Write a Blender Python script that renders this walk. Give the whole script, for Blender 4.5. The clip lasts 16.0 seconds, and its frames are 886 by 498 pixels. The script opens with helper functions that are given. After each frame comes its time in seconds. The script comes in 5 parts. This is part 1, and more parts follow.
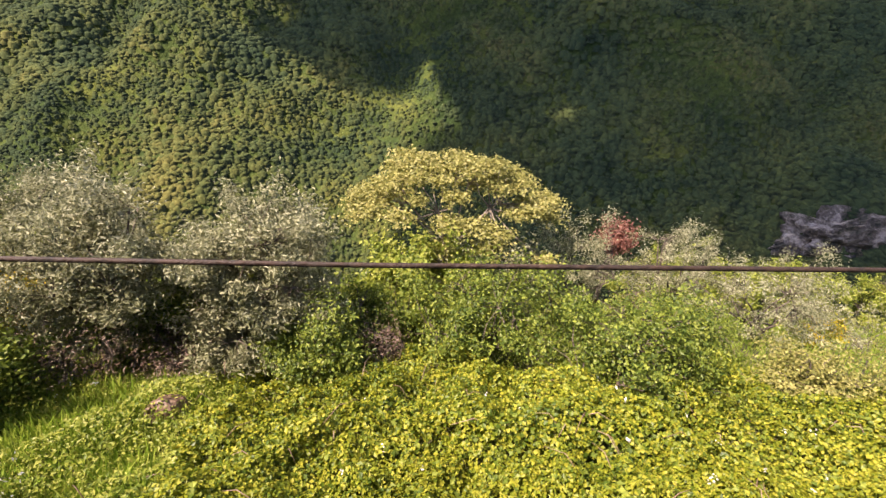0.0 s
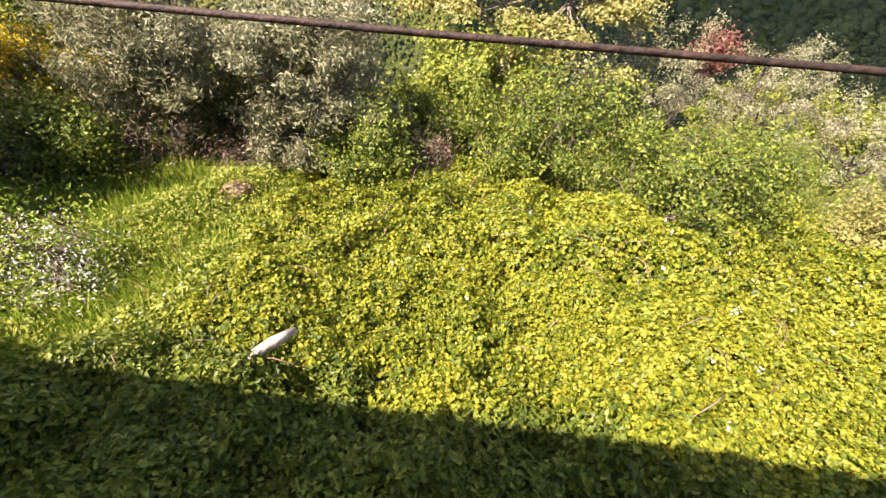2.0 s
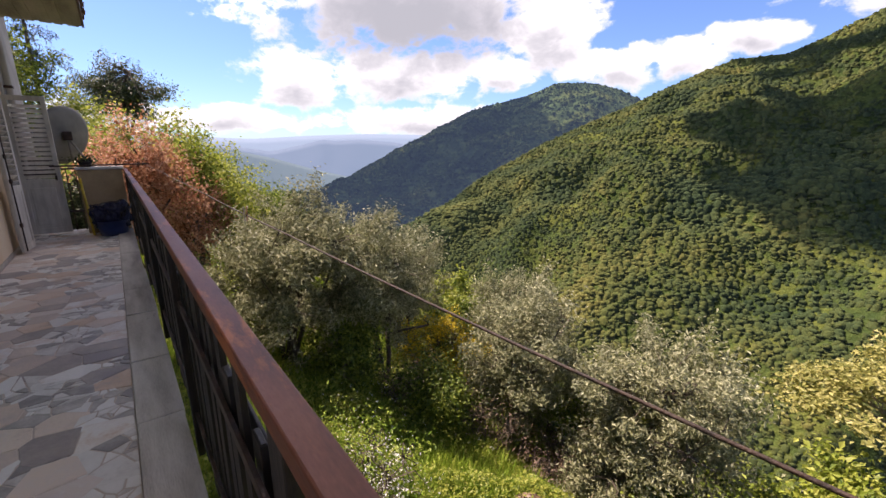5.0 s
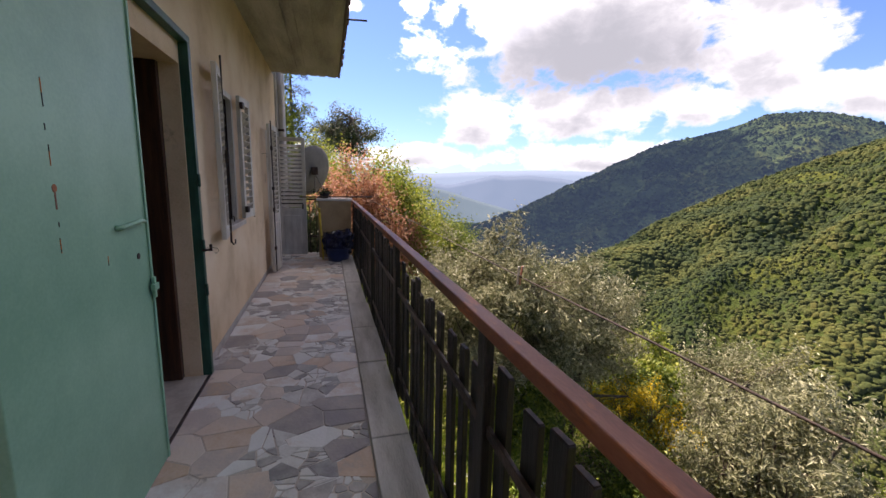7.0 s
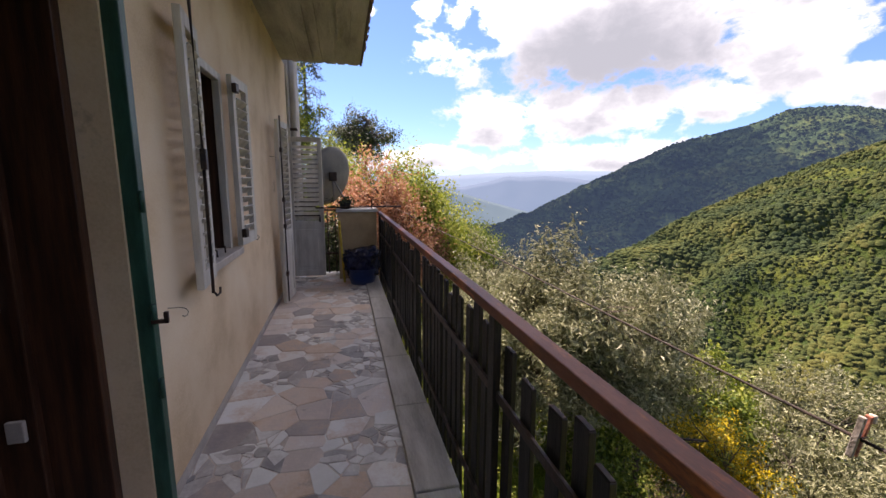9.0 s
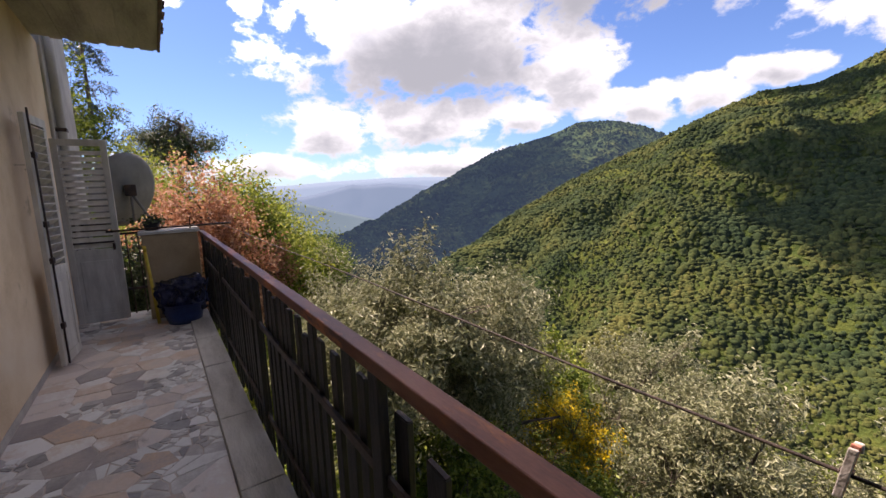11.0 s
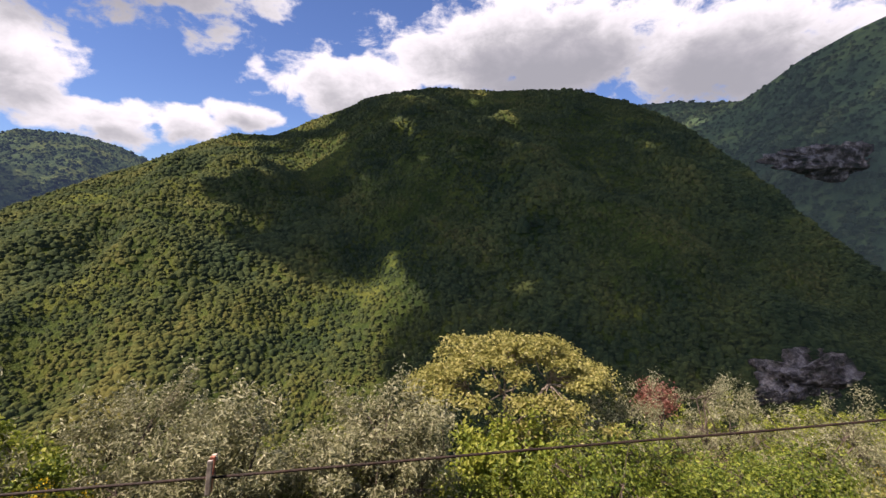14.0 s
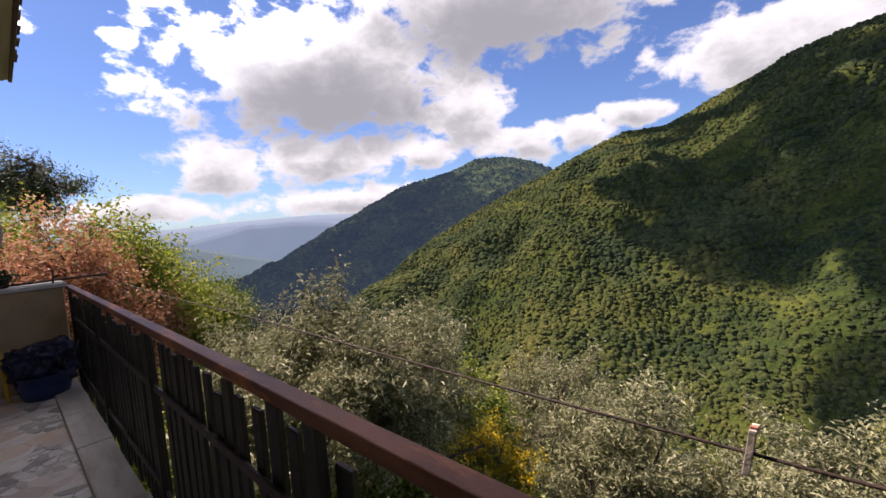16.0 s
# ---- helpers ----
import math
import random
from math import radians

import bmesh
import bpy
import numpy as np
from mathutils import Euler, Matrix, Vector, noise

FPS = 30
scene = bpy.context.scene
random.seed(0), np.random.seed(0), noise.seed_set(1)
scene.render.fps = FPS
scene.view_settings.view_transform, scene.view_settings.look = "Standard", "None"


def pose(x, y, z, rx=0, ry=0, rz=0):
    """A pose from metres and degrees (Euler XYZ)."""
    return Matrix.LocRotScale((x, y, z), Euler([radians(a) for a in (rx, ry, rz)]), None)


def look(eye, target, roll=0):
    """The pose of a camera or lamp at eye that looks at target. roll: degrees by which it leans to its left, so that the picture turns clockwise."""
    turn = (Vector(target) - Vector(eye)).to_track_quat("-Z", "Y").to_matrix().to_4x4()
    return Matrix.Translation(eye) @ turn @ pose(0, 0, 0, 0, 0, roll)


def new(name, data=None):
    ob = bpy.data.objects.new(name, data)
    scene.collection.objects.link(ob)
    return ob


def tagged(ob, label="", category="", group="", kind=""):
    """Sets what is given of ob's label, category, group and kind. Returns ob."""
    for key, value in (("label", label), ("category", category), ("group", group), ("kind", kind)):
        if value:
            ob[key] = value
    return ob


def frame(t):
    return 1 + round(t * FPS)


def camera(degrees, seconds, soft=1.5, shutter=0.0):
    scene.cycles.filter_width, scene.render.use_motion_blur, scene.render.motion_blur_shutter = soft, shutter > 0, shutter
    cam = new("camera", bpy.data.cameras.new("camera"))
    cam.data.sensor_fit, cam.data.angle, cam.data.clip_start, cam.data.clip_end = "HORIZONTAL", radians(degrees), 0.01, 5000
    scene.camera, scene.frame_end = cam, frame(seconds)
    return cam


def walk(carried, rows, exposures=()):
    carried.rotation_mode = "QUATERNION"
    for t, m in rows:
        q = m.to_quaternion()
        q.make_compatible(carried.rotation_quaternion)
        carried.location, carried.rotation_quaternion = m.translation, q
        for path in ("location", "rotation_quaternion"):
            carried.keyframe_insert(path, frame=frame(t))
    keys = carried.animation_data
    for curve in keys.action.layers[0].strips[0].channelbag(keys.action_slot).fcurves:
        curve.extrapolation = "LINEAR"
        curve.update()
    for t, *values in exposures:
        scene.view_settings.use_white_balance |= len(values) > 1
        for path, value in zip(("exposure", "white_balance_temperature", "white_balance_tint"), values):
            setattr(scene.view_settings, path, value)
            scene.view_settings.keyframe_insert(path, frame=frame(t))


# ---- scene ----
cam = camera(93.8, 16.0)

PATH = [
    (0, (1.340, 1.222, 1.255), (1.451, 2.947, 0.249), 4.2),
    (0.5, (1.399, 1.286, 1.207), (1.593, 2.656, -0.238), 5.7),
    (1, (1.421, 1.320, 1.180), (1.636, 2.464, -0.447), 7.3),
    (1.5, (1.408, 1.325, 1.177), (1.639, 2.439, -0.469), 8.2),
    (2, (1.313, 1.298, 1.168), (1.265, 2.414, -0.491), 5.4),
    (2.5, (1.260, 1.286, 1.185), (0.770, 2.335, -0.445), -4.6),
    (3, (1.215, 1.264, 1.193), (0.465, 2.272, -0.363), -9.2),
    (3.5, (1.187, 1.250, 1.212), (0.276, 2.294, -0.230), -9.9),
    (4, (1.108, 1.201, 1.273), (0.008, 2.534, 0.266), -2.7),
    (4.5, (1.038, 1.120, 1.351), (-0.220, 2.547, 0.734), -0.0),
    (5, (1.028, 1.069, 1.343), (-0.503, 2.263, 0.863), -0.0),
    (5.2, (0.944, 1.068, 1.295), (-0.704, 2.112, 0.853), 0.0),
    (7.5, (-0.316, 0.711, 1.409), (-2.227, 1.205, 1.087), 0.8),
    (8, (-0.668, 0.692, 1.424), (-2.590, 1.148, 1.105), 0.3),
    (10.5, (-1.777, 0.695, 1.420), (-3.679, 1.240, 1.134), -0.3),
    (11, (-1.723, 0.791, 1.411), (-3.357, 1.907, 1.120), -1.9),
    (11.5, (-1.714, 0.805, 1.417), (-3.057, 2.260, 1.140), -0.7),
    (12, (-1.654, 0.709, 1.481), (-2.672, 2.411, 1.220), 0.2),
    (12.5, (-1.566, 0.654, 1.531), (-2.147, 2.552, 1.285), 0.1),
    (13, (-1.467, 0.558, 1.609), (-1.674, 2.534, 1.376), 0.1),
    (13.5, (-1.416, 0.592, 1.607), (-1.326, 2.578, 1.391), 0.0),
    (14, (-1.390, 0.604, 1.616), (-1.138, 2.578, 1.418), -0.2),
    (14.5, (-1.416, 0.607, 1.606), (-1.137, 2.579, 1.423), -0.7),
    (15, (-1.508, 0.577, 1.602), (-1.527, 2.569, 1.426), -1.7),
    (15.5, (-1.655, 0.629, 1.517), (-2.355, 2.495, 1.355), -3.2),
    (16, (-1.757, 0.743, 1.412), (-3.118, 2.201, 1.264), -4.1),
]
walk(cam, [(t, look(eye, target, roll)) for t, eye, target, roll in PATH],
     [(t, stops - 0.06, 7500, 31) for t, stops in ((0.0, 1.58), (0.5, 1.68), (1.5, 1.86), (3.5, 1.98), (4.0, 1.88), (4.5, 1.46), (5.0, 1.28), (7.5, 1.35), (8.0, 1.35), (10.5, 1.46), (11.0, 1.15), (12.0, 0.9), (13.0, 0.83), (14.5, 0.83), (15.5, 0.8), (16.0, 0.85))])

# ---- world, sun, clouds ----
SUN = Vector((-0.50, -0.15, 0.85)).normalized()


def node(tree, kind, *links, **values):
    """A node; links are (input, socket or value)."""
    n = tree.nodes.new(kind)
    for key, value in values.items():
        setattr(n, key, value)
    for key, source in links:
        if hasattr(source, "is_output"):
            tree.links.new(source, n.inputs[key])
        else:
            n.inputs[key].default_value = source
    return n


def ramp(tree, fac, stops):
    n = node(tree, "ShaderNodeValToRGB", (0, fac))
    e = n.color_ramp.elements
    while len(e) < len(stops):
        e.new(0.5)
    for k, (p, c) in zip(e, stops):
        k.position, k.color = p, (*c, 1)
    return n.outputs[0]


def maths(tree, op, a, b=0.0, c=0.0, clamp=False):
    return node(tree, "ShaderNodeMath", (0, a), (1, b), (2, c), operation=op, use_clamp=clamp).outputs[0]


# clouds: azimuth to the left of +y, elevation, half width, half height, in degrees
BANKS = [(56, 19, 21, 9), (33, 26.5, 23, 8), (-20, 20, 20, 7), (-40, 17, 14, 7), (120, 14, 16, 7), (160, 25, 20, 9), (-100, 20, 24, 9), (-150, 26, 22, 8),
         # high banks, unseen, made large to brighten the balcony
         (35, 50, 36, 14), (-65, 50, 28, 13), (150, 55, 20, 10), (-15, 46, 28, 11), (85, 45, 22, 11), (0, 72, 60, 10)]
TUFTS = [(70.5, 8, 7, 3.8), (58, 8.8, 12, 4.2), (39, 14, 7, 4.8), (45, 9.2, 5.5, 2.6), (31, 9.4, 7, 2.4), (24, 9.6, 5, 2.2), (17.5, 11.2, 5, 1.8), (4, 15.2, 12, 4.6), (-8, 17.5, 8, 4.5),
         (78.6, 21, 2.0, 1.2), (79, 3.2, 10, 1.7), (56, 3.4, 13, 2.2), (90, 3.6, 6, 1.6), (90, 21, 4, 2.0)]
world = bpy.data.worlds.new("sky")
scene.world = world
world.use_nodes = True
wt = world.node_tree
wt.nodes.clear()
sky = node(wt, "ShaderNodeTexSky", sky_type="NISHITA", sun_disc=False, sun_elevation=math.asin(SUN.z),
           sun_rotation=math.atan2(SUN.x, SUN.y), altitude=400.0, air_density=1.0, dust_density=0.6, ozone_density=2.0)
way = node(wt, "ShaderNodeTexCoord").outputs["Generated"]
axes = node(wt, "ShaderNodeSeparateXYZ", (0, way))
azimuth = maths(wt, "MULTIPLY", maths(wt, "ARCTAN2", maths(wt, "MULTIPLY", axes.outputs[0], -1.0), axes.outputs[1]), 57.2958)
height = maths(wt, "MULTIPLY", maths(wt, "ARCSINE", axes.outputs[2]), 57.2958)
spot = node(wt, "ShaderNodeCombineXYZ", (0, azimuth), (1, height))


def cloud_field(rows, rise):
    field = None
    for az, el, wide, high in rows:
        off = node(wt, "ShaderNodeVectorMath", (0, spot.outputs[0]), (1, (az, el + rise * high, 0)), operation="SUBTRACT")
        off = node(wt, "ShaderNodeVectorMath", (0, off.outputs[0]), (1, (1 / wide, 1 / high, 0)), operation="MULTIPLY")
        off = node(wt, "ShaderNodeVectorMath", (0, off.outputs[0]), operation="LENGTH").outputs["Value"]
        inside = maths(wt, "SUBTRACT", 1.0, off)
        field = inside if field is None else maths(wt, "MAXIMUM", field, inside)
    return maths(wt, "MAXIMUM", field, -0.9)


billow = node(wt, "ShaderNodeTexNoise", ("Vector", node(wt, "ShaderNodeVectorMath", (0, way), (1, (1, 1, 1.6)), operation="MULTIPLY").outputs[0]),
              ("Scale", 11.0), ("Detail", 10.0), ("Roughness", 0.60), ("Distortion", 0.2)).outputs[0]
puff = maths(wt, "MULTIPLY", maths(wt, "SUBTRACT", billow, 0.5), 2.5)
density = maths(wt, "ADD", maths(wt, "MAXIMUM", cloud_field(BANKS, 0.0), cloud_field(TUFTS, 0.0)), puff)
cover = node(wt, "ShaderNodeMapRange", (0, density), (1, -0.06), (2, 0.34), interpolation_type="SMOOTHSTEP").outputs[0]
under = maths(wt, "MAXIMUM", cloud_field(BANKS, -0.42), maths(wt, "MULTIPLY", cloud_field(TUFTS, -0.5), 0.5))
belly = node(wt, "ShaderNodeMapRange", (0, maths(wt, "ADD", under, maths(wt, "MULTIPLY", puff, 0.42))), (1, 0.0), (2, 0.85), interpolation_type="SMOOTHSTEP").outputs[0]
white = ramp(wt, belly, [(0.0, (3.7, 4.2, 4.6)), (0.22, (2.9, 3.35, 3.7)), (0.5, (2.1, 2.46, 2.75)), (0.75, (1.7, 2.00, 2.30)), (1.0, (1.38, 1.66, 1.93))])
# cloud nearer to the sun scatters more of its light forward; the gain is set to fill the balcony
toward = node(wt, "ShaderNodeVectorMath", (0, way), (1, SUN), operation="DOT_PRODUCT").outputs["Value"]
forward = node(wt, "ShaderNodeMapRange", (0, toward), (1, 0.62), (2, 1.0), (3, 1.0), (4, 7.0)).outputs[0]
white = node(wt, "ShaderNodeVectorMath", (0, white), ("Scale", forward), operation="SCALE").outputs[0]
blue = node(wt, "ShaderNodeMix", (0, 1.0), (6, sky.outputs[0]), (7, (0.275, 0.42, 0.61, 1)), data_type="RGBA", blend_type="MULTIPLY").outputs[2]
mixed = node(wt, "ShaderNodeMix", (0, cover), (6, blue), (7, white), data_type="RGBA").outputs[2]
back = node(wt, "ShaderNodeBackground", (0, mixed), (1, 0.15))
wt.links.new(back.outputs[0], node(wt, "ShaderNodeOutputWorld").inputs[0])

sun = new("sun", bpy.data.lights.new("sun", "SUN"))
sun.data.energy, sun.data.angle, sun.data.color = 4.7, radians(0.5), (1.0, 0.95, 0.86)
sun.matrix_world = look((0, 0, 60), Vector((0, 0, 60)) - SUN)


# ---- materials ----
def material(name, stops, scale=4.0, rough=0.7, fine=60.0, bump=0.2, metal=0.0, coords="Object", pick=None, leaf=0.0, stretch=(1, 1, 1),
             stain=None, stain_scale=1.3, depth=0.01, spec=0.4, fine_amount=0.25, air=None):
    """A procedural surface: colour stops over noise at two scales, stains, and fine relief."""
    m = bpy.data.materials.new(name)
    m.use_nodes = True
    t = m.node_tree
    t.nodes.clear()
    where = node(t, "ShaderNodeTexCoord").outputs[coords]
    if stretch != (1, 1, 1):
        where = node(t, "ShaderNodeVectorMath", (0, where), (1, stretch), operation="MULTIPLY").outputs[0]
    broad = node(t, "ShaderNodeTexNoise", ("Vector", where), ("Scale", scale), ("Detail", 5.0), ("Roughness", 0.6)).outputs[0]
    grain = node(t, "ShaderNodeTexNoise", ("Vector", where), ("Scale", fine), ("Detail", 4.0)).outputs[0]
    fac = maths(t, "MULTIPLY_ADD", maths(t, "SUBTRACT", grain, 0.5), fine_amount, broad)
    if pick == "object":
        fac = maths(t, "MULTIPLY_ADD", maths(t, "SUBTRACT", fac, 0.5), 0.45, node(t, "ShaderNodeObjectInfo").outputs["Random"])
    elif pick == "island":
        fac = maths(t, "MULTIPLY_ADD", maths(t, "SUBTRACT", fac, 0.5), 0.9, node(t, "ShaderNodeNewGeometry").outputs["Random Per Island"])
    elif pick == "patch":
        fac = maths(t, "MULTIPLY_ADD", maths(t, "SUBTRACT", fac, 0.5), 2.2, maths(t, "MULTIPLY_ADD", node(t, "ShaderNodeNewGeometry").outputs["Random Per Island"], 0.26, 0.33))
    elif pick is None:
        fac = maths(t, "MULTIPLY_ADD", maths(t, "SUBTRACT", fac, 0.5), 1.9, 0.5)
    colour = ramp(t, fac, stops)
    if stain:
        blot = node(t, "ShaderNodeTexNoise", ("Vector", where), ("Scale", stain_scale), ("Detail", 7.0), ("Roughness", 0.7)).outputs[0]
        blot = node(t, "ShaderNodeMapRange", (0, blot), (1, stain[1]), (2, stain[1] + 0.08)).outputs[0]
        colour = node(t, "ShaderNodeMix", (0, blot), (6, colour), (7, (*stain[0], 1)), data_type="RGBA").outputs[2]
    relief = node(t, "ShaderNodeBump", ("Height", fac if pick is None else maths(t, "ADD", grain, broad)), ("Strength", bump), ("Distance", depth)).outputs[0]
    surface = node(t, "ShaderNodeBsdfPrincipled", ("Base Color", colour), ("Roughness", rough), ("Metallic", metal), ("Specular IOR Level", spec), ("Normal", relief))
    # air: an even emission on the surface in place of haze
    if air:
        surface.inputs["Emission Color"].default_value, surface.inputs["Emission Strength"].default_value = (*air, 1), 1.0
    end = surface.outputs[0]
    if leaf:
        glow = node(t, "ShaderNodeBsdfTranslucent", (0, colour))
        end = node(t, "ShaderNodeMixShader", (0, leaf), (1, end), (2, glow.outputs[0])).outputs[0]
    t.links.new(end, node(t, "ShaderNodeOutputMaterial").inputs[0])
    return m


M = {}
M["plaster"] = material("ochre_plaster", [(0.2, (0.65, 0.46, 0.28)), (0.5, (0.78, 0.585, 0.38)), (0.8, (0.83, 0.655, 0.46))], 1.6, 0.9, 90, 0.35, stain=((0.40, 0.28, 0.17), 0.62), depth=0.006)
M["plaster_grey"] = material("pale_grey_plaster", [(0.2, (0.42, 0.40, 0.37)), (0.8, (0.58, 0.56, 0.52))], 2.0, 0.9, 70, 0.3)
# darker copy of the ochre plaster: the pier's shade is put into its colour
M["pier"] = material("ochre_render_shade_in_colour", [(0.2, (0.30, 0.21, 0.12)), (0.5, (0.40, 0.29, 0.17)), (0.8, (0.48, 0.36, 0.23))], 2.0, 0.9, 90, 0.35, stain=((0.22, 0.15, 0.09), 0.62), depth=0.006)
M["concrete"] = material("board_marked_concrete", [(0.2, (0.27, 0.25, 0.22)), (0.5, (0.39, 0.365, 0.325)), (0.8, (0.50, 0.47, 0.43))], 2.2, 0.92, 40, 0.6, stretch=(0.35, 1.6, 1), stain=((0.20, 0.16, 0.11), 0.66), depth=0.012)
M["kerb"] = material("weathered_kerb_stone", [(0.2, (0.40, 0.375, 0.34)), (0.5, (0.55, 0.52, 0.48)), (0.8, (0.66, 0.63, 0.59))], 3.0, 0.85, 60, 0.4, stretch=(0.5, 2.5, 1), stain=((0.24, 0.20, 0.16), 0.66), stain_scale=3)
M["mortar"] = material("grey_mortar", [(0.2, (0.48, 0.40, 0.34)), (0.8, (0.64, 0.55, 0.47))], 5.0, 0.95, 80, 0.5)
M["stone"] = material("broken_marble", [(0.0, (0.30, 0.26, 0.25)), (0.14, (0.44, 0.37, 0.33)), (0.24, (0.62, 0.44, 0.31)), (0.34, (0.70, 0.56, 0.46)), (0.46, (0.56, 0.47, 0.42)), (0.58, (0.74, 0.62, 0.52)), (0.70, (0.68, 0.60, 0.55)), (0.78, (0.80, 0.77, 0.72)), (0.88, (0.62, 0.46, 0.35)), (1.0, (0.82, 0.80, 0.77))], 5.0, 0.45, 50, 0.2, pick="object", stain=((0.34, 0.28, 0.24), 0.60), stain_scale=3.2)
M["chip"] = material("marble_chips", [(0.0, (0.26, 0.24, 0.23)), (0.35, (0.48, 0.44, 0.41)), (0.6, (0.70, 0.68, 0.64)), (1.0, (0.80, 0.79, 0.76))], 9.0, 0.45, 70, 0.15, pick="island")
M["rail"] = material("red_oxide_painted_iron", [(0.15, (0.12, 0.037, 0.019)), (0.5, (0.22, 0.070, 0.036)), (0.8, (0.31, 0.108, 0.056))], 3.0, 0.55, 120, 0.25, stretch=(0.5, 2, 2), stain=((0.48, 0.14, 0.038), 0.53), stain_scale=4.5, depth=0.002)
M["plank"] = material("blackened_wood", [(0.2, (0.006, 0.005, 0.005)), (0.6, (0.018, 0.014, 0.013)), (0.9, (0.05, 0.035, 0.028))], 5.0, 0.55, 60, 0.5, stretch=(4, 4, 0.6), depth=0.004)
M["plank_end"] = material("rusty_orange_primer", [(0.46, (0.016, 0.011, 0.010)), (0.56, (0.05, 0.022, 0.016)), (0.64, (0.55, 0.15, 0.03))], 13.0, 0.75, 90, 0.4, depth=0.003)
M["picket_top"] = material("dull_brown_picket_top", [(0.3, (0.020, 0.014, 0.012)), (0.6, (0.055, 0.030, 0.023)), (0.85, (0.15, 0.07, 0.05))], 9.0, 0.7, 90, 0.4, depth=0.003)
M["iron"] = material("rusty_black_iron", [(0.2, (0.022, 0.016, 0.014)), (0.8, (0.085, 0.05, 0.038))], 9.0, 0.5, 80, 0.3, metal=0.3)
M["green_paint"] = material("pale_green_painted_metal", [(0.2, (0.19, 0.40, 0.27)), (0.5, (0.24, 0.47, 0.32)), (0.8, (0.30, 0.54, 0.38))], 1.7, 0.42, 90, 0.08, stain=((0.17, 0.36, 0.33), 0.66), stain_scale=2.2)
M["green_dark"] = material("dark_green_paint", [(0.2, (0.010, 0.060, 0.040)), (0.8, (0.025, 0.11, 0.075))], 6.0, 0.45, 80, 0.2, stretch=(3, 3, 0.8))
M["white_paint"] = material("weathered_cream_paint", [(0.2, (0.50, 0.45, 0.38)), (0.6, (0.64, 0.59, 0.51)), (0.9, (0.70, 0.66, 0.58))], 4.0, 0.6, 90, 0.2, stretch=(3, 3, 0.7), stain=((0.36, 0.29, 0.22), 0.68), stain_scale=4)
M["brown_wood"] = material("dark_brown_varnished_wood", [(0.2, (0.030, 0.012, 0.007)), (0.6, (0.075, 0.030, 0.016)), (0.9, (0.12, 0.05, 0.026))], 3.0, 0.4, 40, 0.2, stretch=(8, 8, 0.6))
M["dim"] = material("dim_room_plaster", [(0.2, (0.22, 0.18, 0.14)), (0.8, (0.34, 0.29, 0.23))], 2.0, 0.9)
M["marble"] = material("threshold_marble", [(0.2, (0.40, 0.34, 0.29)), (0.8, (0.58, 0.52, 0.46))], 6.0, 0.4, 60, 0.1)
M["tile"] = material("roof_tile_clay", [(0.0, (0.07, 0.045, 0.035)), (0.6, (0.16, 0.085, 0.06)), (1.0, (0.24, 0.14, 0.10))], 7.0, 0.9, 60, 0.4, pick="object")
M["dish"] = material("weathered_grey_metal", [(0.2, (0.17, 0.16, 0.145)), (0.8, (0.25, 0.24, 0.215))], 3.0, 0.7, 90, 0.1)
M["cable"] = material("rust_brown_cable", [(0.2, (0.012, 0.008, 0.006)), (0.8, (0.042, 0.024, 0.016))], 40.0, 0.7, 200, 0.4)
M["peg_grey"] = material("grey_peg_plastic", [(0.2, (0.30, 0.27, 0.24)), (0.8, (0.48, 0.44, 0.40))], 30.0, 0.5)
M["peg_red"] = material("faded_red_plastic", [(0.2, (0.30, 0.08, 0.05)), (0.8, (0.55, 0.28, 0.20))], 30.0, 0.5)
M["bag"] = material("dark_blue_plastic_bag", [(0.2, (0.006, 0.008, 0.030)), (0.7, (0.014, 0.019, 0.070)), (0.95, (0.05, 0.058, 0.14))], 9.0, 0.25, 40, 0.5, depth=0.03)
M["basin"] = material("blue_plastic_basin", [(0.2, (0.012, 0.025, 0.10)), (0.8, (0.02, 0.05, 0.17))], 6.0, 0.35)
M["yellow"] = material("yellow_painted_stick", [(0.2, (0.50, 0.34, 0.03)), (0.8, (0.68, 0.50, 0.07))], 12.0, 0.5)
M["pot"] = material("dark_plastic_pot", [(0.2, (0.012, 0.011, 0.011)), (0.8, (0.03, 0.027, 0.025))], 12.0, 0.6)
M["soil"] = material("earth_and_litter", [(0.2, (0.030, 0.030, 0.010)), (0.5, (0.060, 0.062, 0.018)), (0.8, (0.11, 0.10, 0.035))], 1.2, 1.0, 14, 0.8, coords="Object", depth=0.1)
M["bark"] = material("grey_brown_bark", [(0.2, (0.05, 0.038, 0.028)), (0.8, (0.15, 0.12, 0.095))], 5.0, 0.95, 30, 0.6, stretch=(3, 3, 0.7), depth=0.02)
M["bark_pale"] = material("pale_bark", [(0.2, (0.17, 0.135, 0.10)), (0.8, (0.34, 0.285, 0.22))], 5.0, 0.9, 30, 0.5, stretch=(3, 3, 0.7))
M["log"] = material("bleached_log", [(0.2, (0.28, 0.24, 0.20)), (0.8, (0.62, 0.58, 0.53))], 6.0, 0.9, 40, 0.5)
M["rock"] = material("purple_grey_cliff", [(0.25, (0.035, 0.036, 0.022)), (0.5, (0.12, 0.098, 0.084)), (0.75, (0.36, 0.31, 0.28))], 0.06, 0.95, 0.6, 0.9, depth=4.0)


def leaves(name, low, mid, high, through_light=0.35, rough=0.5, scale=0.6):
    return material(name, [(0.0, low), (0.5, mid), (1.0, high)], scale, rough, 12.0, 0.0, pick="island", leaf=through_light, spec=0.35)


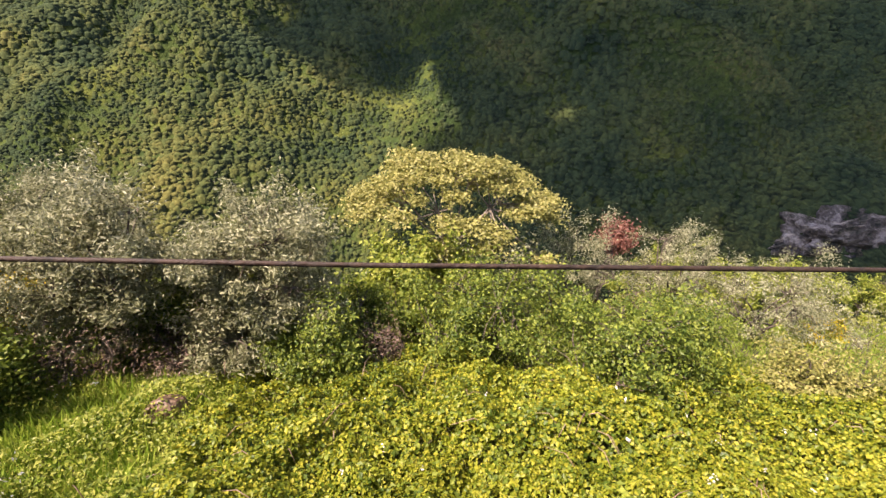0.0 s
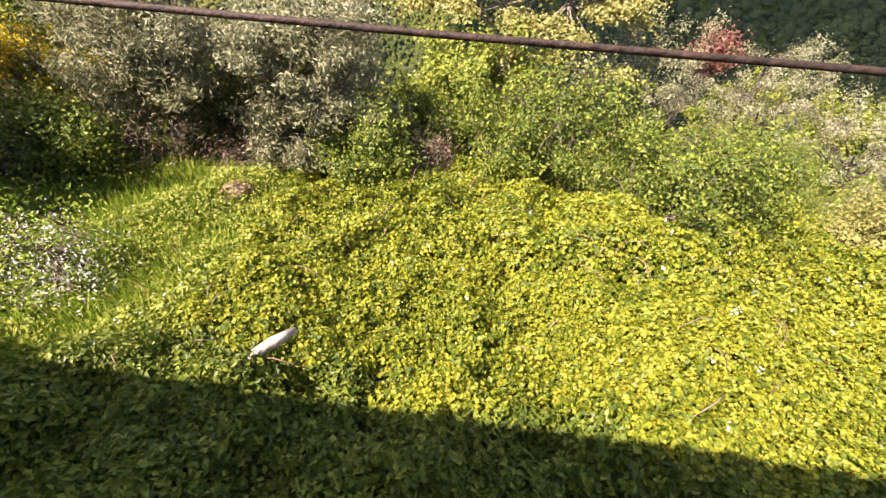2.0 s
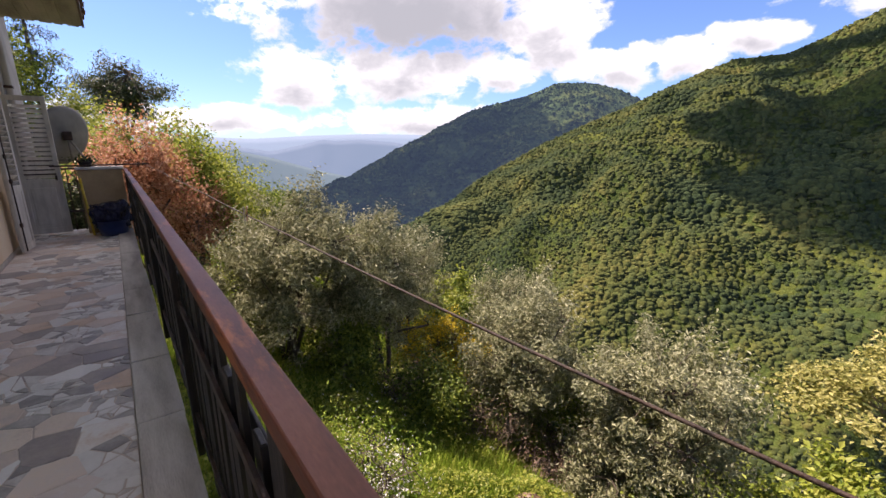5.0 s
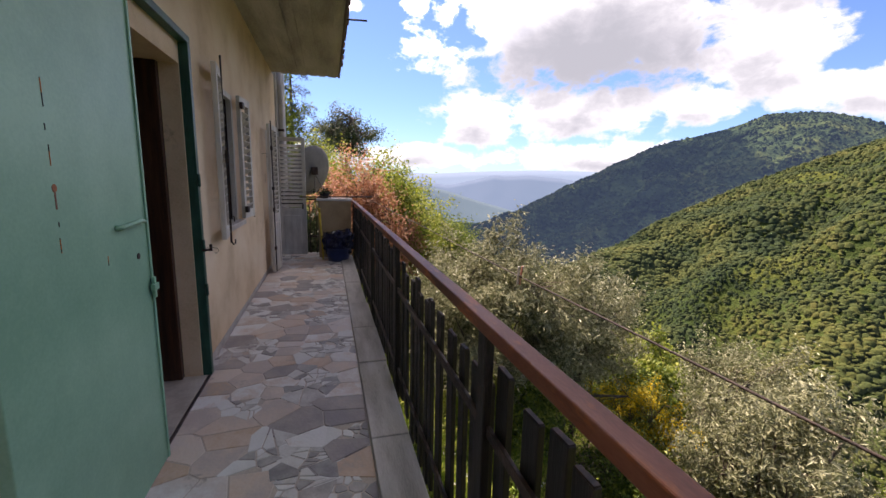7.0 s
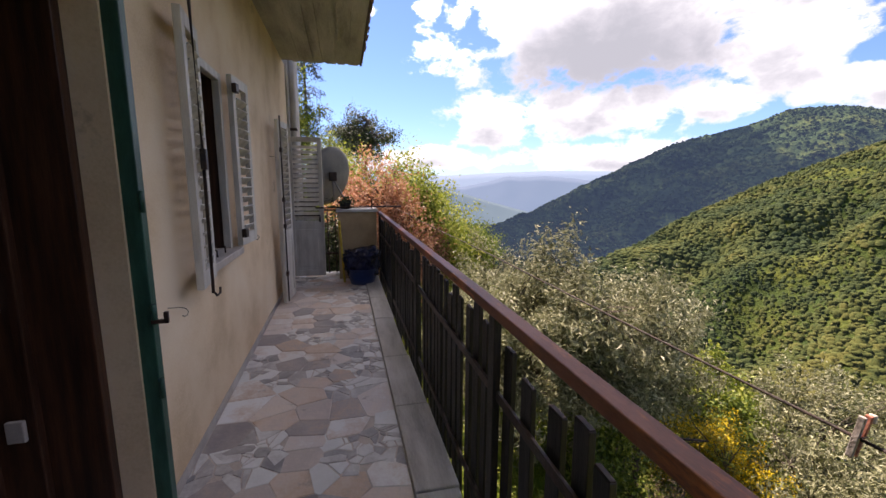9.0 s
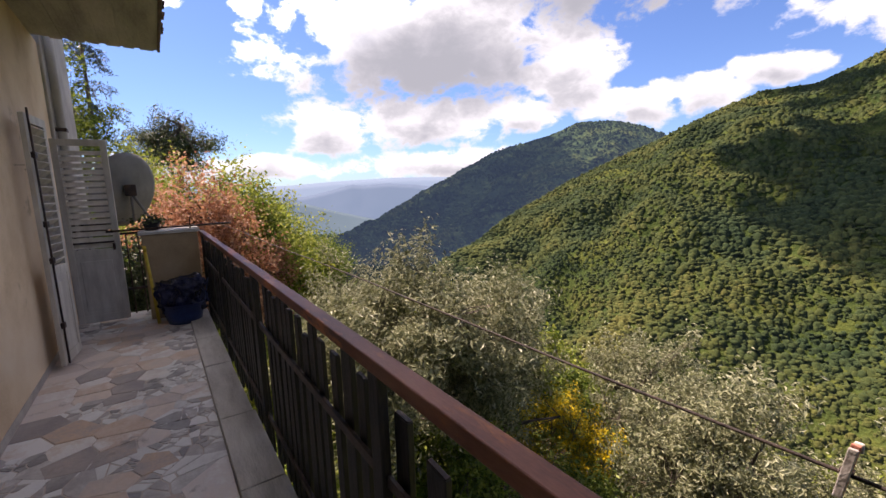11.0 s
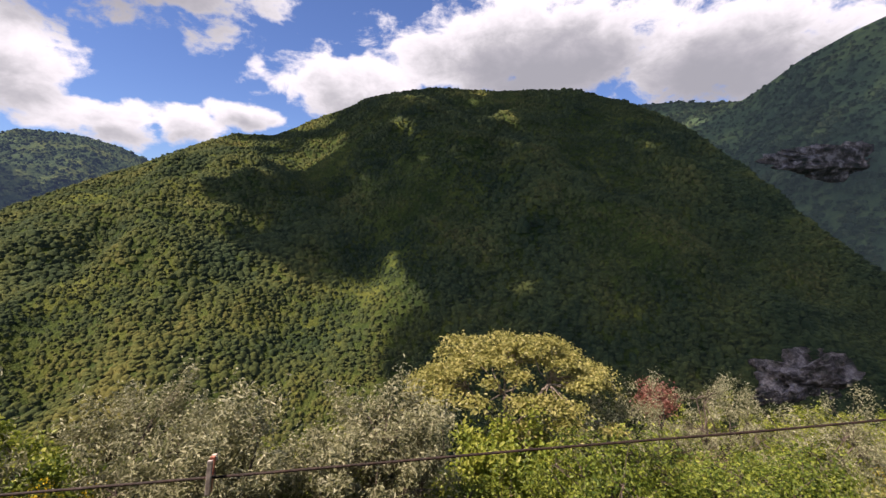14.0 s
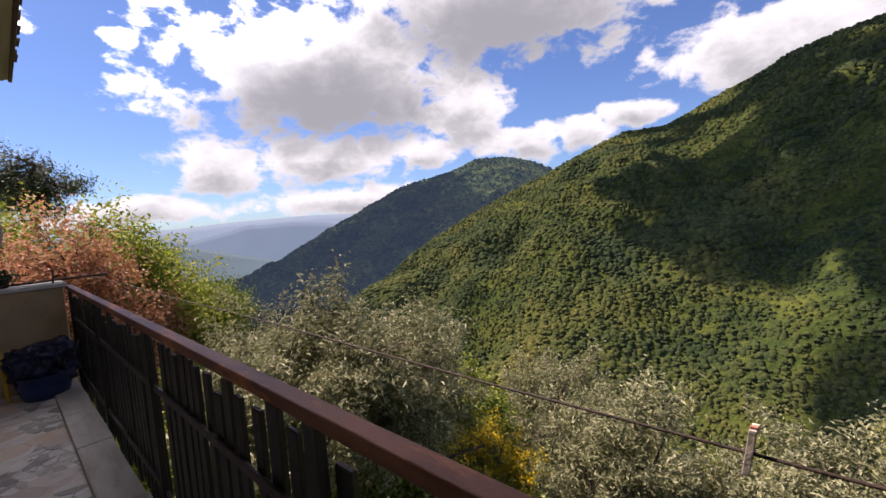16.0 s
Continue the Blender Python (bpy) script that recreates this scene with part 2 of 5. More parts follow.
M["bramble"] = leaves("bramble_leaves", (0.06, 0.11, 0.010), (0.21, 0.25, 0.018), (0.37, 0.36, 0.040))
# greener plants than the brambles, darkened further for the shade below the house
M["nettle"] = leaves("shade_darkened_undergrowth_leaves", (0.040, 0.074, 0.009), (0.105, 0.155, 0.017), (0.21, 0.25, 0.034), 0.3)
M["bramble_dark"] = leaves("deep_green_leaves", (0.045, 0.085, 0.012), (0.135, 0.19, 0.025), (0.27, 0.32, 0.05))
M["grass"] = leaves("grass_blades", (0.09, 0.18, 0.015), (0.22, 0.33, 0.035), (0.38, 0.44, 0.08))
M["olive"] = leaves("olive_leaves", (0.105, 0.118, 0.05), (0.245, 0.255, 0.135), (0.44, 0.44, 0.275), 0.27, 0.5)
M["yellow_leaf"] = leaves("spring_yellow_leaves", (0.14, 0.155, 0.035), (0.27, 0.265, 0.07), (0.43, 0.40, 0.14))
M["acer"] = leaves("orange_red_leaves", (0.26, 0.11, 0.055), (0.46, 0.22, 0.115), (0.60, 0.37, 0.23), 0.4)
M["red_leaf"] = leaves("red_leaves", (0.15, 0.05, 0.035), (0.26, 0.10, 0.07), (0.34, 0.19, 0.14))
M["lime"] = leaves("lime_green_leaves", (0.10, 0.16, 0.018), (0.25, 0.30, 0.04), (0.40, 0.42, 0.09), 0.45)
M["pine"] = leaves("pine_needles", (0.022, 0.036, 0.014), (0.055, 0.080, 0.026), (0.11, 0.14, 0.05), 0.2)
M["spruce"] = leaves("blue_grey_needles", (0.03, 0.05, 0.05), (0.07, 0.10, 0.10), (0.13, 0.17, 0.17), 0.15)
M["broom"] = leaves("broom_flowers", (0.22, 0.24, 0.02), (0.62, 0.44, 0.01), (0.80, 0.58, 0.015), 0.3)
M["dry"] = leaves("dry_twigs", (0.12, 0.075, 0.05), (0.24, 0.16, 0.11), (0.36, 0.26, 0.20), 0.1)
M["petal"] = leaves("white_petals", (0.55, 0.55, 0.48), (0.7, 0.7, 0.66), (0.8, 0.8, 0.78), 0.3)
# a faint emission on the crowns puts in a little haze
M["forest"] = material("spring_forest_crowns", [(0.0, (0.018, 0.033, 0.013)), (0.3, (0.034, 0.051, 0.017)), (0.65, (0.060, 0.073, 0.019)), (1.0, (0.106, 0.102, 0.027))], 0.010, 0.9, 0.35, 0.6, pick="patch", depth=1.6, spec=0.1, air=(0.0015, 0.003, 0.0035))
M["slope"] = material("wooded_slope", [(0.2, (0.024, 0.042, 0.014)), (0.5, (0.045, 0.066, 0.018)), (0.8, (0.085, 0.10, 0.024))], 0.02, 1.0, 0.25, 1.0, depth=6.0, spec=0.05)
# distant woods: bluish emission on the surface stands in for haze
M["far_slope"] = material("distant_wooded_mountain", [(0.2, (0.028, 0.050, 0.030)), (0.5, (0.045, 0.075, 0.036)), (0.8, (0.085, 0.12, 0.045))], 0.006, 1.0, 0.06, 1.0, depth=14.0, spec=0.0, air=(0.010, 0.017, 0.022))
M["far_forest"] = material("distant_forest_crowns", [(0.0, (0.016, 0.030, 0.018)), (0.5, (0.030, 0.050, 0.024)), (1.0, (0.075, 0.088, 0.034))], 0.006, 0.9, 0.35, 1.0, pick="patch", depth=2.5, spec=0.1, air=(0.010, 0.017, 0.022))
# bluer emission for haze; the slope copy is darker for cloud shade
M["shaded_slope"] = material("hazed_distant_mountain", [(0.2, (0.022, 0.038, 0.022)), (0.5, (0.038, 0.060, 0.026)), (0.8, (0.080, 0.10, 0.034))], 0.006, 1.0, 0.06, 1.0, depth=14.0, spec=0.0, air=(0.012, 0.020, 0.040))
M["shaded_forest"] = material("hazed_distant_crowns", [(0.0, (0.020, 0.036, 0.020)), (0.5, (0.038, 0.060, 0.024)), (1.0, (0.085, 0.10, 0.034))], 0.006, 0.9, 0.35, 1.0, pick="patch", depth=2.5, spec=0.0, air=(0.012, 0.020, 0.040))
M["vapour"] = bpy.data.materials.new("cloud_vapour")
M["vapour"].use_nodes = True
vt = M["vapour"].node_tree
vt.nodes.clear()
thin = node(vt, "ShaderNodeMixShader", (0, 0.66), (1, node(vt, "ShaderNodeBsdfTransparent").outputs[0]), (2, node(vt, "ShaderNodeBsdfDiffuse", (0, (0.85, 0.85, 0.85, 1))).outputs[0]))
vt.links.new(thin.outputs[0], node(vt, "ShaderNodeOutputMaterial").inputs[0])


def haze_glow_material(name, colour, glow):
    """A far ridge: dim colour, with the haze of kilometres of air put in as emission."""
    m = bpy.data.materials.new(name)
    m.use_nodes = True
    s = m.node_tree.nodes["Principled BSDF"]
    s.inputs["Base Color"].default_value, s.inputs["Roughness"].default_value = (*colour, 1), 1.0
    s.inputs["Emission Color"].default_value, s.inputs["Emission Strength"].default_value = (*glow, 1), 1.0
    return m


# the second colour is emission, the haze in front of each ridge
M["ridge_1"] = haze_glow_material("hazy_ridge", (0.03, 0.05, 0.05), (0.038, 0.070, 0.108))
M["ridge_2"] = haze_glow_material("faint_ridge", (0.03, 0.04, 0.06), (0.080, 0.132, 0.20))
M["ridge_3"] = haze_glow_material("fainter_ridge", (0.03, 0.04, 0.06), (0.16, 0.235, 0.325))


# ---- mesh helpers ----
def part(name, bm, mat, parent=None, label=""):
    """Links a bmesh as one mesh object, under a thing or a part."""
    me = bpy.data.meshes.new(name)
    bm.to_mesh(me)
    bm.free()
    me.materials.append(mat)
    ob = new(name, me)
    ob.parent = parent
    if label:
        ob["label"] = label
    return ob


def arrays(name, verts, faces, mat, parent=None, smooth=False):
    """One mesh object from arrays of places and of faces with the same number of corners."""
    verts, faces = np.asarray(verts, np.float32), np.asarray(faces, np.int32)
    me = bpy.data.meshes.new(name)
    me.vertices.add(len(verts))
    me.vertices.foreach_set("co", verts.ravel())
    n = faces.shape[1]
    me.loops.add(faces.size)
    me.loops.foreach_set("vertex_index", faces.ravel())
    me.polygons.add(len(faces))
    me.polygons.foreach_set("loop_start", np.arange(len(faces), dtype=np.int32) * n)
    me.polygons.foreach_set("loop_total", np.full(len(faces), n, np.int32))
    me.polygons.foreach_set("use_smooth", np.full(len(faces), smooth, bool))
    me.materials.append(mat)
    me.update()
    me.validate()
    ob = new(name, me)
    ob.parent = parent
    return ob


def thing(name, place=(0, 0, 0), label="", category="", group="", kind=""):
    ob = new(name)
    ob.location = place
    ob.empty_display_size = 0.1
    return tagged(ob, label, category, group, kind)


def add_box(bm, lo, hi, bevel=0.0):
    c, s = [(a + b) / 2 for a, b in zip(lo, hi)], [abs(b - a) for a, b in zip(lo, hi)]
    made = bmesh.ops.create_cube(bm, size=1, matrix=Matrix.Translation(c) @ Matrix.Diagonal((*s, 1)))["verts"]
    if bevel:
        edges = list({e for v in made for e in v.link_edges})
        bmesh.ops.bevel(bm, geom=edges, offset=bevel, segments=2, affect="EDGES", profile=0.5)
    return bm


def box(lo, hi, bevel=0.0):
    return add_box(bmesh.new(), lo, hi, bevel)


def add_tube(bm, points, radii, sides=8):
    """A bent, tapering tube along points."""
    rings = []
    for i, p in enumerate(points):
        a, b = Vector(points[max(i - 1, 0)]), Vector(points[min(i + 1, len(points) - 1)])
        turn = (b - a).to_track_quat("Z", "Y")
        r = radii[i] if hasattr(radii, "__len__") else radii
        rings.append([bm.verts.new(Vector(p) + turn @ Vector((r * math.cos(k * math.tau / sides), r * math.sin(k * math.tau / sides), 0))) for k in range(sides)])
    for a, b in zip(rings, rings[1:]):
        for k in range(sides):
            bm.faces.new((a[k], a[(k + 1) % sides], b[(k + 1) % sides], b[k])).smooth = True
    bm.faces.new(rings[0][::-1])
    bm.faces.new(rings[-1])
    return bm


def tube(points, radii, sides=8):
    return add_tube(bmesh.new(), points, radii, sides)


def leaf_cloud(name, places, normals, size, mat, rng, parent=None, slim=0.55, jitter=0.35):
    """Many small pointed leaves, each a bent quad of its own."""
    n = len(places)
    normals = normals + rng.normal(0, jitter, (n, 3))
    normals /= np.linalg.norm(normals, axis=1, keepdims=True) + 1e-9
    spin = rng.normal(0, 1, (n, 3))
    along = np.cross(normals, spin)
    along /= np.linalg.norm(along, axis=1, keepdims=True) + 1e-9
    side = np.cross(normals, along)
    s = (size * rng.uniform(0.6, 1.35, n))[:, None]
    v = np.empty((n, 4, 3))
    v[:, 0] = places - along * s * 0.5
    v[:, 1] = places + side * s * slim * 0.5 + normals * s * 0.10 - along * s * 0.05
    v[:, 2] = places + along * s * 0.5 - normals * s * 0.08
    v[:, 3] = places - side * s * slim * 0.5 + normals * s * 0.10 - along * s * 0.05
    return arrays(name, v.reshape(-1, 3), np.arange(n * 4).reshape(n, 4), mat, parent)


def wavy(x, y, scale, seed=0.0):
    """Smooth uneven values for arrays of places, about -1 to 1."""
    out = np.zeros_like(x, dtype=float)
    for k, (a, b, w) in enumerate([(1.0, 0.3, 1.0), (-0.6, 1.1, 0.9), (1.7, -1.3, 0.55), (0.4, 2.3, 0.45), (-2.6, 1.9, 0.3), (3.1, 2.7, 0.25)]):
        out += w * np.sin((a * x + b * y) / scale + seed * (k + 1.7) + 1.3 * np.sin((b * x - a * y) / (scale * 1.7) + seed + k))
    return out / 2.2


def ground(x, y):
    """Height of the near hillside."""
    x, y = np.asarray(x, float), np.asarray(y, float)
    z = -1.75 - 0.48 * np.clip(y, -2, 15) - 0.90 * np.clip(y - 15, 0, 60) - 0.75 * np.clip(y - 75, 0, 280)
    z = z + 0.05 * np.clip(-x - 9, 0, 60) * np.clip(1.2 - y / 40, 0, 1) - 0.10 * np.clip(x - 6, 0, 40) * np.clip(y / 12, 0, 1)
    return z + 0.10 * wavy(x, y, 1.3) + 0.06 * wavy(x, y, 0.5, 2.0)


# ---- ground, hills, distance ----
def sheet(name, xs, ys, fn, mat, label, category, kind="structure"):
    gx, gy = np.meshgrid(xs, ys, indexing="ij")
    v = np.stack([gx, gy, fn(gx, gy)], -1).reshape(-1, 3)
    i = np.arange(len(xs) * len(ys)).reshape(len(xs), len(ys))
    f = np.stack([i[:-1, :-1], i[1:, :-1], i[1:, 1:], i[:-1, 1:]], -1).reshape(-1, 4)
    return tagged(arrays(name, v, f, mat, smooth=True), label, category, kind=kind)


def spread(lo, mid, hi, n, m):
    """Steps from lo to hi, fine within mid of the middle."""
    a = np.linspace(-mid, mid, n)
    b = mid + (hi - mid) * (np.linspace(0, 1, m)[1:]) ** 2
    c = -mid - (-lo - mid) * (np.linspace(0, 1, m)[1:]) ** 2
    return np.concatenate([c[::-1], a, b])


sheet("ground", spread(-900, 14, 900, 90, 22), np.concatenate([np.linspace(-60, -1, 8), np.linspace(-0.5, 16, 80), 16 + 320 * np.linspace(0.02, 1, 24) ** 1.6]),
      ground, M["soil"], "steep earth hillside under grass and brambles falling to the valley", "ground")

EYE = np.array((-1.0, 0.9, 1.4))


def spot_at(az, el, far):
    """The place at an azimuth and elevation, at a horizontal distance."""
    a = np.radians(az)
    return np.stack([EYE[0] - np.sin(a) * far, EYE[1] + np.cos(a) * far, EYE[2] + np.tan(np.radians(el)) * far], -1)


class Hill:
    """A mountain side spanned from a foot line to a crest line, with gullies."""

    def __init__(self, crest, foot, rough, seed, bow=0.06):
        self.crest, self.foot = np.array(crest, float), np.array(foot, float)
        self.rough, self.seed, self.bow = rough, seed, bow
        self.az = (max(self.crest[0, 0], self.foot[0, 0]), min(self.crest[-1, 0], self.foot[-1, 0]))

    def at(self, u, s):
        az = self.az[0] + (self.az[1] - self.az[0]) * u
        ends = []
        for line in (self.foot, self.crest):
            order = np.argsort(line[:, 0])
            ends.append(spot_at(az, np.interp(az, line[order, 0], line[order, 1]), np.interp(az, line[order, 0], line[order, 2])))
        p = ends[0] + (ends[1] - ends[0]) * s[..., None]
        low = np.sin(np.pi * np.clip(s, 0, 1))
        p[..., 2] += self.bow * np.linalg.norm((ends[1] - ends[0])[..., :2], axis=-1) * low
        folds = wavy(p[..., 0] + 0.35 * p[..., 1], p[..., 1] * 0.25, 85.0, self.seed) + 0.35 * wavy(p[..., 0], p[..., 1], 33.0, self.seed + 3)
        p[..., 2] += self.rough * folds * (0.08 + low)
        return p

    def build(self, name, nu, ns, mat, label):
        u, s = np.meshgrid(np.linspace(0, 1, nu), np.concatenate([np.linspace(0, 1, ns), [1.12, 1.5]]), indexing="ij")
        p = self.at(u, np.minimum(s, 1.0))
        back = np.clip(s - 1, 0, 1)
        away = p[..., :2] - EYE[:2]
        p[..., :2] += away * back[..., None] * 0.5
        p[..., 2] -= back * 0.9 * np.linalg.norm(away, axis=-1) * 0.5
        i = np.arange(nu * (ns + 2)).reshape(nu, ns + 2)
        f = np.stack([i[:-1, :-1], i[1:, :-1], i[1:, 1:], i[:-1, 1:]], -1).reshape(-1, 4)
        return tagged(arrays(name, p.reshape(-1, 3), f, mat, smooth=True), label, "mountain", kind="structure")


main_hill = Hill([(68, -17, 520), (60, -12.5, 600), (53, -8.5, 700), (46, -3.8, 800), (38.7, 0.2, 900), (33, 3.0, 960), (27.6, 5.4, 1000), (18.8, 9.0, 1080), (14.4, 9.1, 1080), (8, 12.0, 1080),
                  (2.4, 14.1, 1080), (-5.8, 15.6, 1080), (-24.3, 14.6, 1020), (-30, 12.9, 980), (-35, 10.6, 900), (-40, 7.0, 820), (-45, 2.5, 720), (-51, -3.5, 620), (-60, -11, 520), (-75, -18, 480)],
                 [(72, -25, 450), (60, -30, 400), (40, -34, 350), (20, -36, 325), (0, -36, 325), (-20, -36, 325), (-40, -34, 340), (-60, -30, 370), (-80, -27, 400)], 42.0, 1.0, 0.05)
main_hill.build("main_hill", 220, 90, M["slope"], "steep green mountainside covered in spring woods")
left_hill = Hill([(72, -6.5, 1700), (66, -4.6, 1800), (60, -1.3, 1900), (54, 1.7, 2000), (48, 4.6, 2050), (44, 5.6, 2100), (41, 6.4, 2100), (37.4, 7.7, 2150), (33, 7.4, 2150), (30, 6.6, 2150), (26, 4.6, 2150), (18, 2, 2150)],
                 [(76, -9.0, 1250), (66, -10.0, 1100), (55, -11, 1050), (40, -10, 1100), (18, -8, 1100)], 30.0, 4.0, 0.03)
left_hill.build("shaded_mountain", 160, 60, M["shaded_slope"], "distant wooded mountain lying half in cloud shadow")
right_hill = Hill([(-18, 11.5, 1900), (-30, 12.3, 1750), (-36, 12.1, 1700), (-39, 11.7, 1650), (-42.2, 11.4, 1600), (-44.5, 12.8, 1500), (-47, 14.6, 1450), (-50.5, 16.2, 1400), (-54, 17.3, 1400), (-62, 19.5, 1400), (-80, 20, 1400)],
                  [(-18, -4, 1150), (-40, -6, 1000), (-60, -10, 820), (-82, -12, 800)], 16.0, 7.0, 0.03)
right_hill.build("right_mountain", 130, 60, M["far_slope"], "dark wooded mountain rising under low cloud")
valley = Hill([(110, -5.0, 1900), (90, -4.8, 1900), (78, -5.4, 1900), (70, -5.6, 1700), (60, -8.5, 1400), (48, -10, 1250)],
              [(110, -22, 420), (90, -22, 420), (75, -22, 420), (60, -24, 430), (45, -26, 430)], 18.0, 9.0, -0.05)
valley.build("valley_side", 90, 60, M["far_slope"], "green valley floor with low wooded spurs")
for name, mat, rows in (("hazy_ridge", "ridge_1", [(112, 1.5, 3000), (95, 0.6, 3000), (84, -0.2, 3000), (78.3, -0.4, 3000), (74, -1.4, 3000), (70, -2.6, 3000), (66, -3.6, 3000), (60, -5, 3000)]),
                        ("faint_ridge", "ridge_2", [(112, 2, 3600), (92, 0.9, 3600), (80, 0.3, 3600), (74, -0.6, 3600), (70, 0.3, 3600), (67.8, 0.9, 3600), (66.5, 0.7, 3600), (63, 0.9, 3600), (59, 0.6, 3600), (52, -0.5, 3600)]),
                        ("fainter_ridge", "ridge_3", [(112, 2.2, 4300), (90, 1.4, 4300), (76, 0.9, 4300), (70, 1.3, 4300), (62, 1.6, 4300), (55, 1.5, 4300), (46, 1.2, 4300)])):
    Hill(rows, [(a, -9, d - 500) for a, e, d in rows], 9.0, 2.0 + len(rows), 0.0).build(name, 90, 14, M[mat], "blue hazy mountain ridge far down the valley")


def crowns(name, hill, count, radius, rng, mat, label, lo=(0.0, 0.02), hi=(1.0, 0.995)):
    """Tree crowns on a mountainside: uneven domes, one mesh."""
    u, s = rng.uniform(lo[0], hi[0], count), rng.uniform(lo[1], hi[1], count)
    p = hill.at(u, s)
    r = radius * rng.uniform(0.55, 1.4, count) * (0.85 + 0.3 * wavy(p[:, 0], p[:, 1], 60.0, 5.0))
    rings = np.array([(1.0, -0.35), (0.74, 0.50)])
    k = 6
    ang = np.arange(k) * math.tau / k
    v = np.empty((count, 2 * k + 1, 3))
    for j, (w, h) in enumerate(rings):
        jit = rng.uniform(0.72, 1.28, (count, k))
        a = ang[None] + rng.uniform(0, math.tau, (count, 1)) + 0.4 * j
        v[:, j * k:(j + 1) * k, 0] = p[:, None, 0] + np.cos(a) * r[:, None] * w * jit
        v[:, j * k:(j + 1) * k, 1] = p[:, None, 1] + np.sin(a) * r[:, None] * w * jit
        v[:, j * k:(j + 1) * k, 2] = p[:, None, 2] + r[:, None] * h * 1.15 * rng.uniform(0.85, 1.2, (count, k))
    v[:, -1] = p + np.stack([rng.normal(0, 0.15, count) * r, rng.normal(0, 0.15, count) * r, r * 0.96], -1)
    f = []
    for j in range(1):
        for q in range(k):
            a, b = j * k + q, j * k + (q + 1) % k
            f += [(a, b, b + k), (a, b + k, a + k)]
    for q in range(k):
        f.append((k + q, k + (q + 1) % k, 2 * k))
    f = np.array(f)[None] + (np.arange(count) * (2 * k + 1))[:, None, None]
    return tagged(arrays(name, v.reshape(-1, 3), f.reshape(-1, 3), mat, smooth=True), label, "forest", kind="stuff")


rng = np.random.default_rng(7)
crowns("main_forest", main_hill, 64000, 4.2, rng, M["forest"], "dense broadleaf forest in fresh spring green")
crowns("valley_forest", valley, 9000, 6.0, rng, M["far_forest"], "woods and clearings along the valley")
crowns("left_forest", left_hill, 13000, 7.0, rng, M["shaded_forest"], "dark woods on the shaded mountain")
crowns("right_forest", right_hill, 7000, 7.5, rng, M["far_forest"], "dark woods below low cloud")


def cliff(name, centre, size, seed, label):
    """A bare craggy rock face."""
    bm = bmesh.new()
    bmesh.ops.create_icosphere(bm, subdivisions=5, radius=1.0)
    for v in bm.verts:
        q = v.co * 2.2 + Vector((seed, 0, 0))
        step = noise.multi_fractal(q, 1.0, 2.1, 5) * 0.20 + 0.34 * noise.noise(q * 0.9) + 0.16 * noise.noise(q * 4)
        v.co = v.co * (0.80 + step)
        v.co = Vector((v.co.x * size[0], v.co.y * size[1], v.co.z * size[2]))
    ob = part(name, bm, M["rock"])
    ob.location = centre
    return tagged(ob, label, "cliff", kind="structure")


cliff("rock_outcrop", main_hill.at(np.array((0.808,)), np.array((0.33,)))[0] - (0, -6, 12), (46, 24, 26), 3.0, "bare purple-grey rock outcrop on the lower slope")
cliff("rock_cliff", right_hill.at(np.array((0.535,)), np.array((0.36,)))[0] - (0, -8, 5), (150, 20, 34), 8.0, "pale broken rock cliff under the mountain")


def cumulus(name, centre, size, seed, spots=None, puff=0.0):
    """A drifting fair-weather cloud that shades the land below: many puffs on a common base."""
    bm = bmesh.new()
    r = random.Random(seed)
    puffs = []
    if spots is None:
        for _ in range(16):
            o = Vector((r.uniform(-1, 1) * size[0], r.uniform(-1, 1) * size[1], r.uniform(-0.2, 0.6) * size[2]))
            w = r.uniform(0.28, 0.5)
            puffs.append((o, (size[0] * w, size[1] * w, size[2] * w)))
    else:
        for o in spots:
            w = puff * r.uniform(0.7, 1.25)
            puffs.append((Vector(o) + Vector((0, 0, r.uniform(-8, 20))), (w, w, w * 0.4)))
    for o, w in puffs:
        bmesh.ops.create_icosphere(bm, subdivisions=2, radius=1.0, matrix=Matrix.Translation(o) @ Matrix.Diagonal((*w, 1)))
    for v in bm.verts:
        v.co += Vector((noise.noise(v.co * 0.013 + Vector((seed, 0, 0))), noise.noise(v.co * 0.013 + Vector((0, seed, 0))), 0.3)) * 14
    for f in bm.faces:
        f.smooth = True
    ob = part(name, bm, M["vapour"])
    ob.location = centre
    return tagged(ob, "white cumulus cloud drifting high over the valley", "cloud", kind="structure")


def over(az, el, far, rise):
    """High above a spot of the land, along the sun's rays."""
    return Vector(spot_at(az, el, far)) + SUN * rise


def cloud_bank(name, hill, inside, count, rise, puff, seed):
    """A bank of cloud that lies sunward of the part of a mountainside that it shades."""
    r = np.random.default_rng(seed)
    p = hill.at(r.random(9000), r.random(9000))
    d = p - EYE
    az, el = np.degrees(np.arctan2(-d[:, 0], d[:, 1])), np.degrees(np.arctan2(d[:, 2], np.hypot(d[:, 0], d[:, 1])))
    p = p[inside(az, el)][:count]
    q = p + np.array(SUN) * ((rise - p[:, 2]) / SUN.z)[:, None]
    c = q.mean(0)
    return cumulus(name, c, (1, 1, 1), seed, q - c, puff)


def main_shade(az, el):
    edge = np.interp(el, [-30, -25.5, -20, -14.5, -11, -9.5, -8, -5, -1.5, 3, 5.5, 8, 14], [1, 0, -3, -7, -6, 3, 14, 18, 20, 21, 16, 18, 22])
    rift = (np.abs(el - (7.6 - 0.20 * (az - 5))) < 1.1) & (az > 3) & (az < 19)
    return (az < edge - 1.0) & ~rift


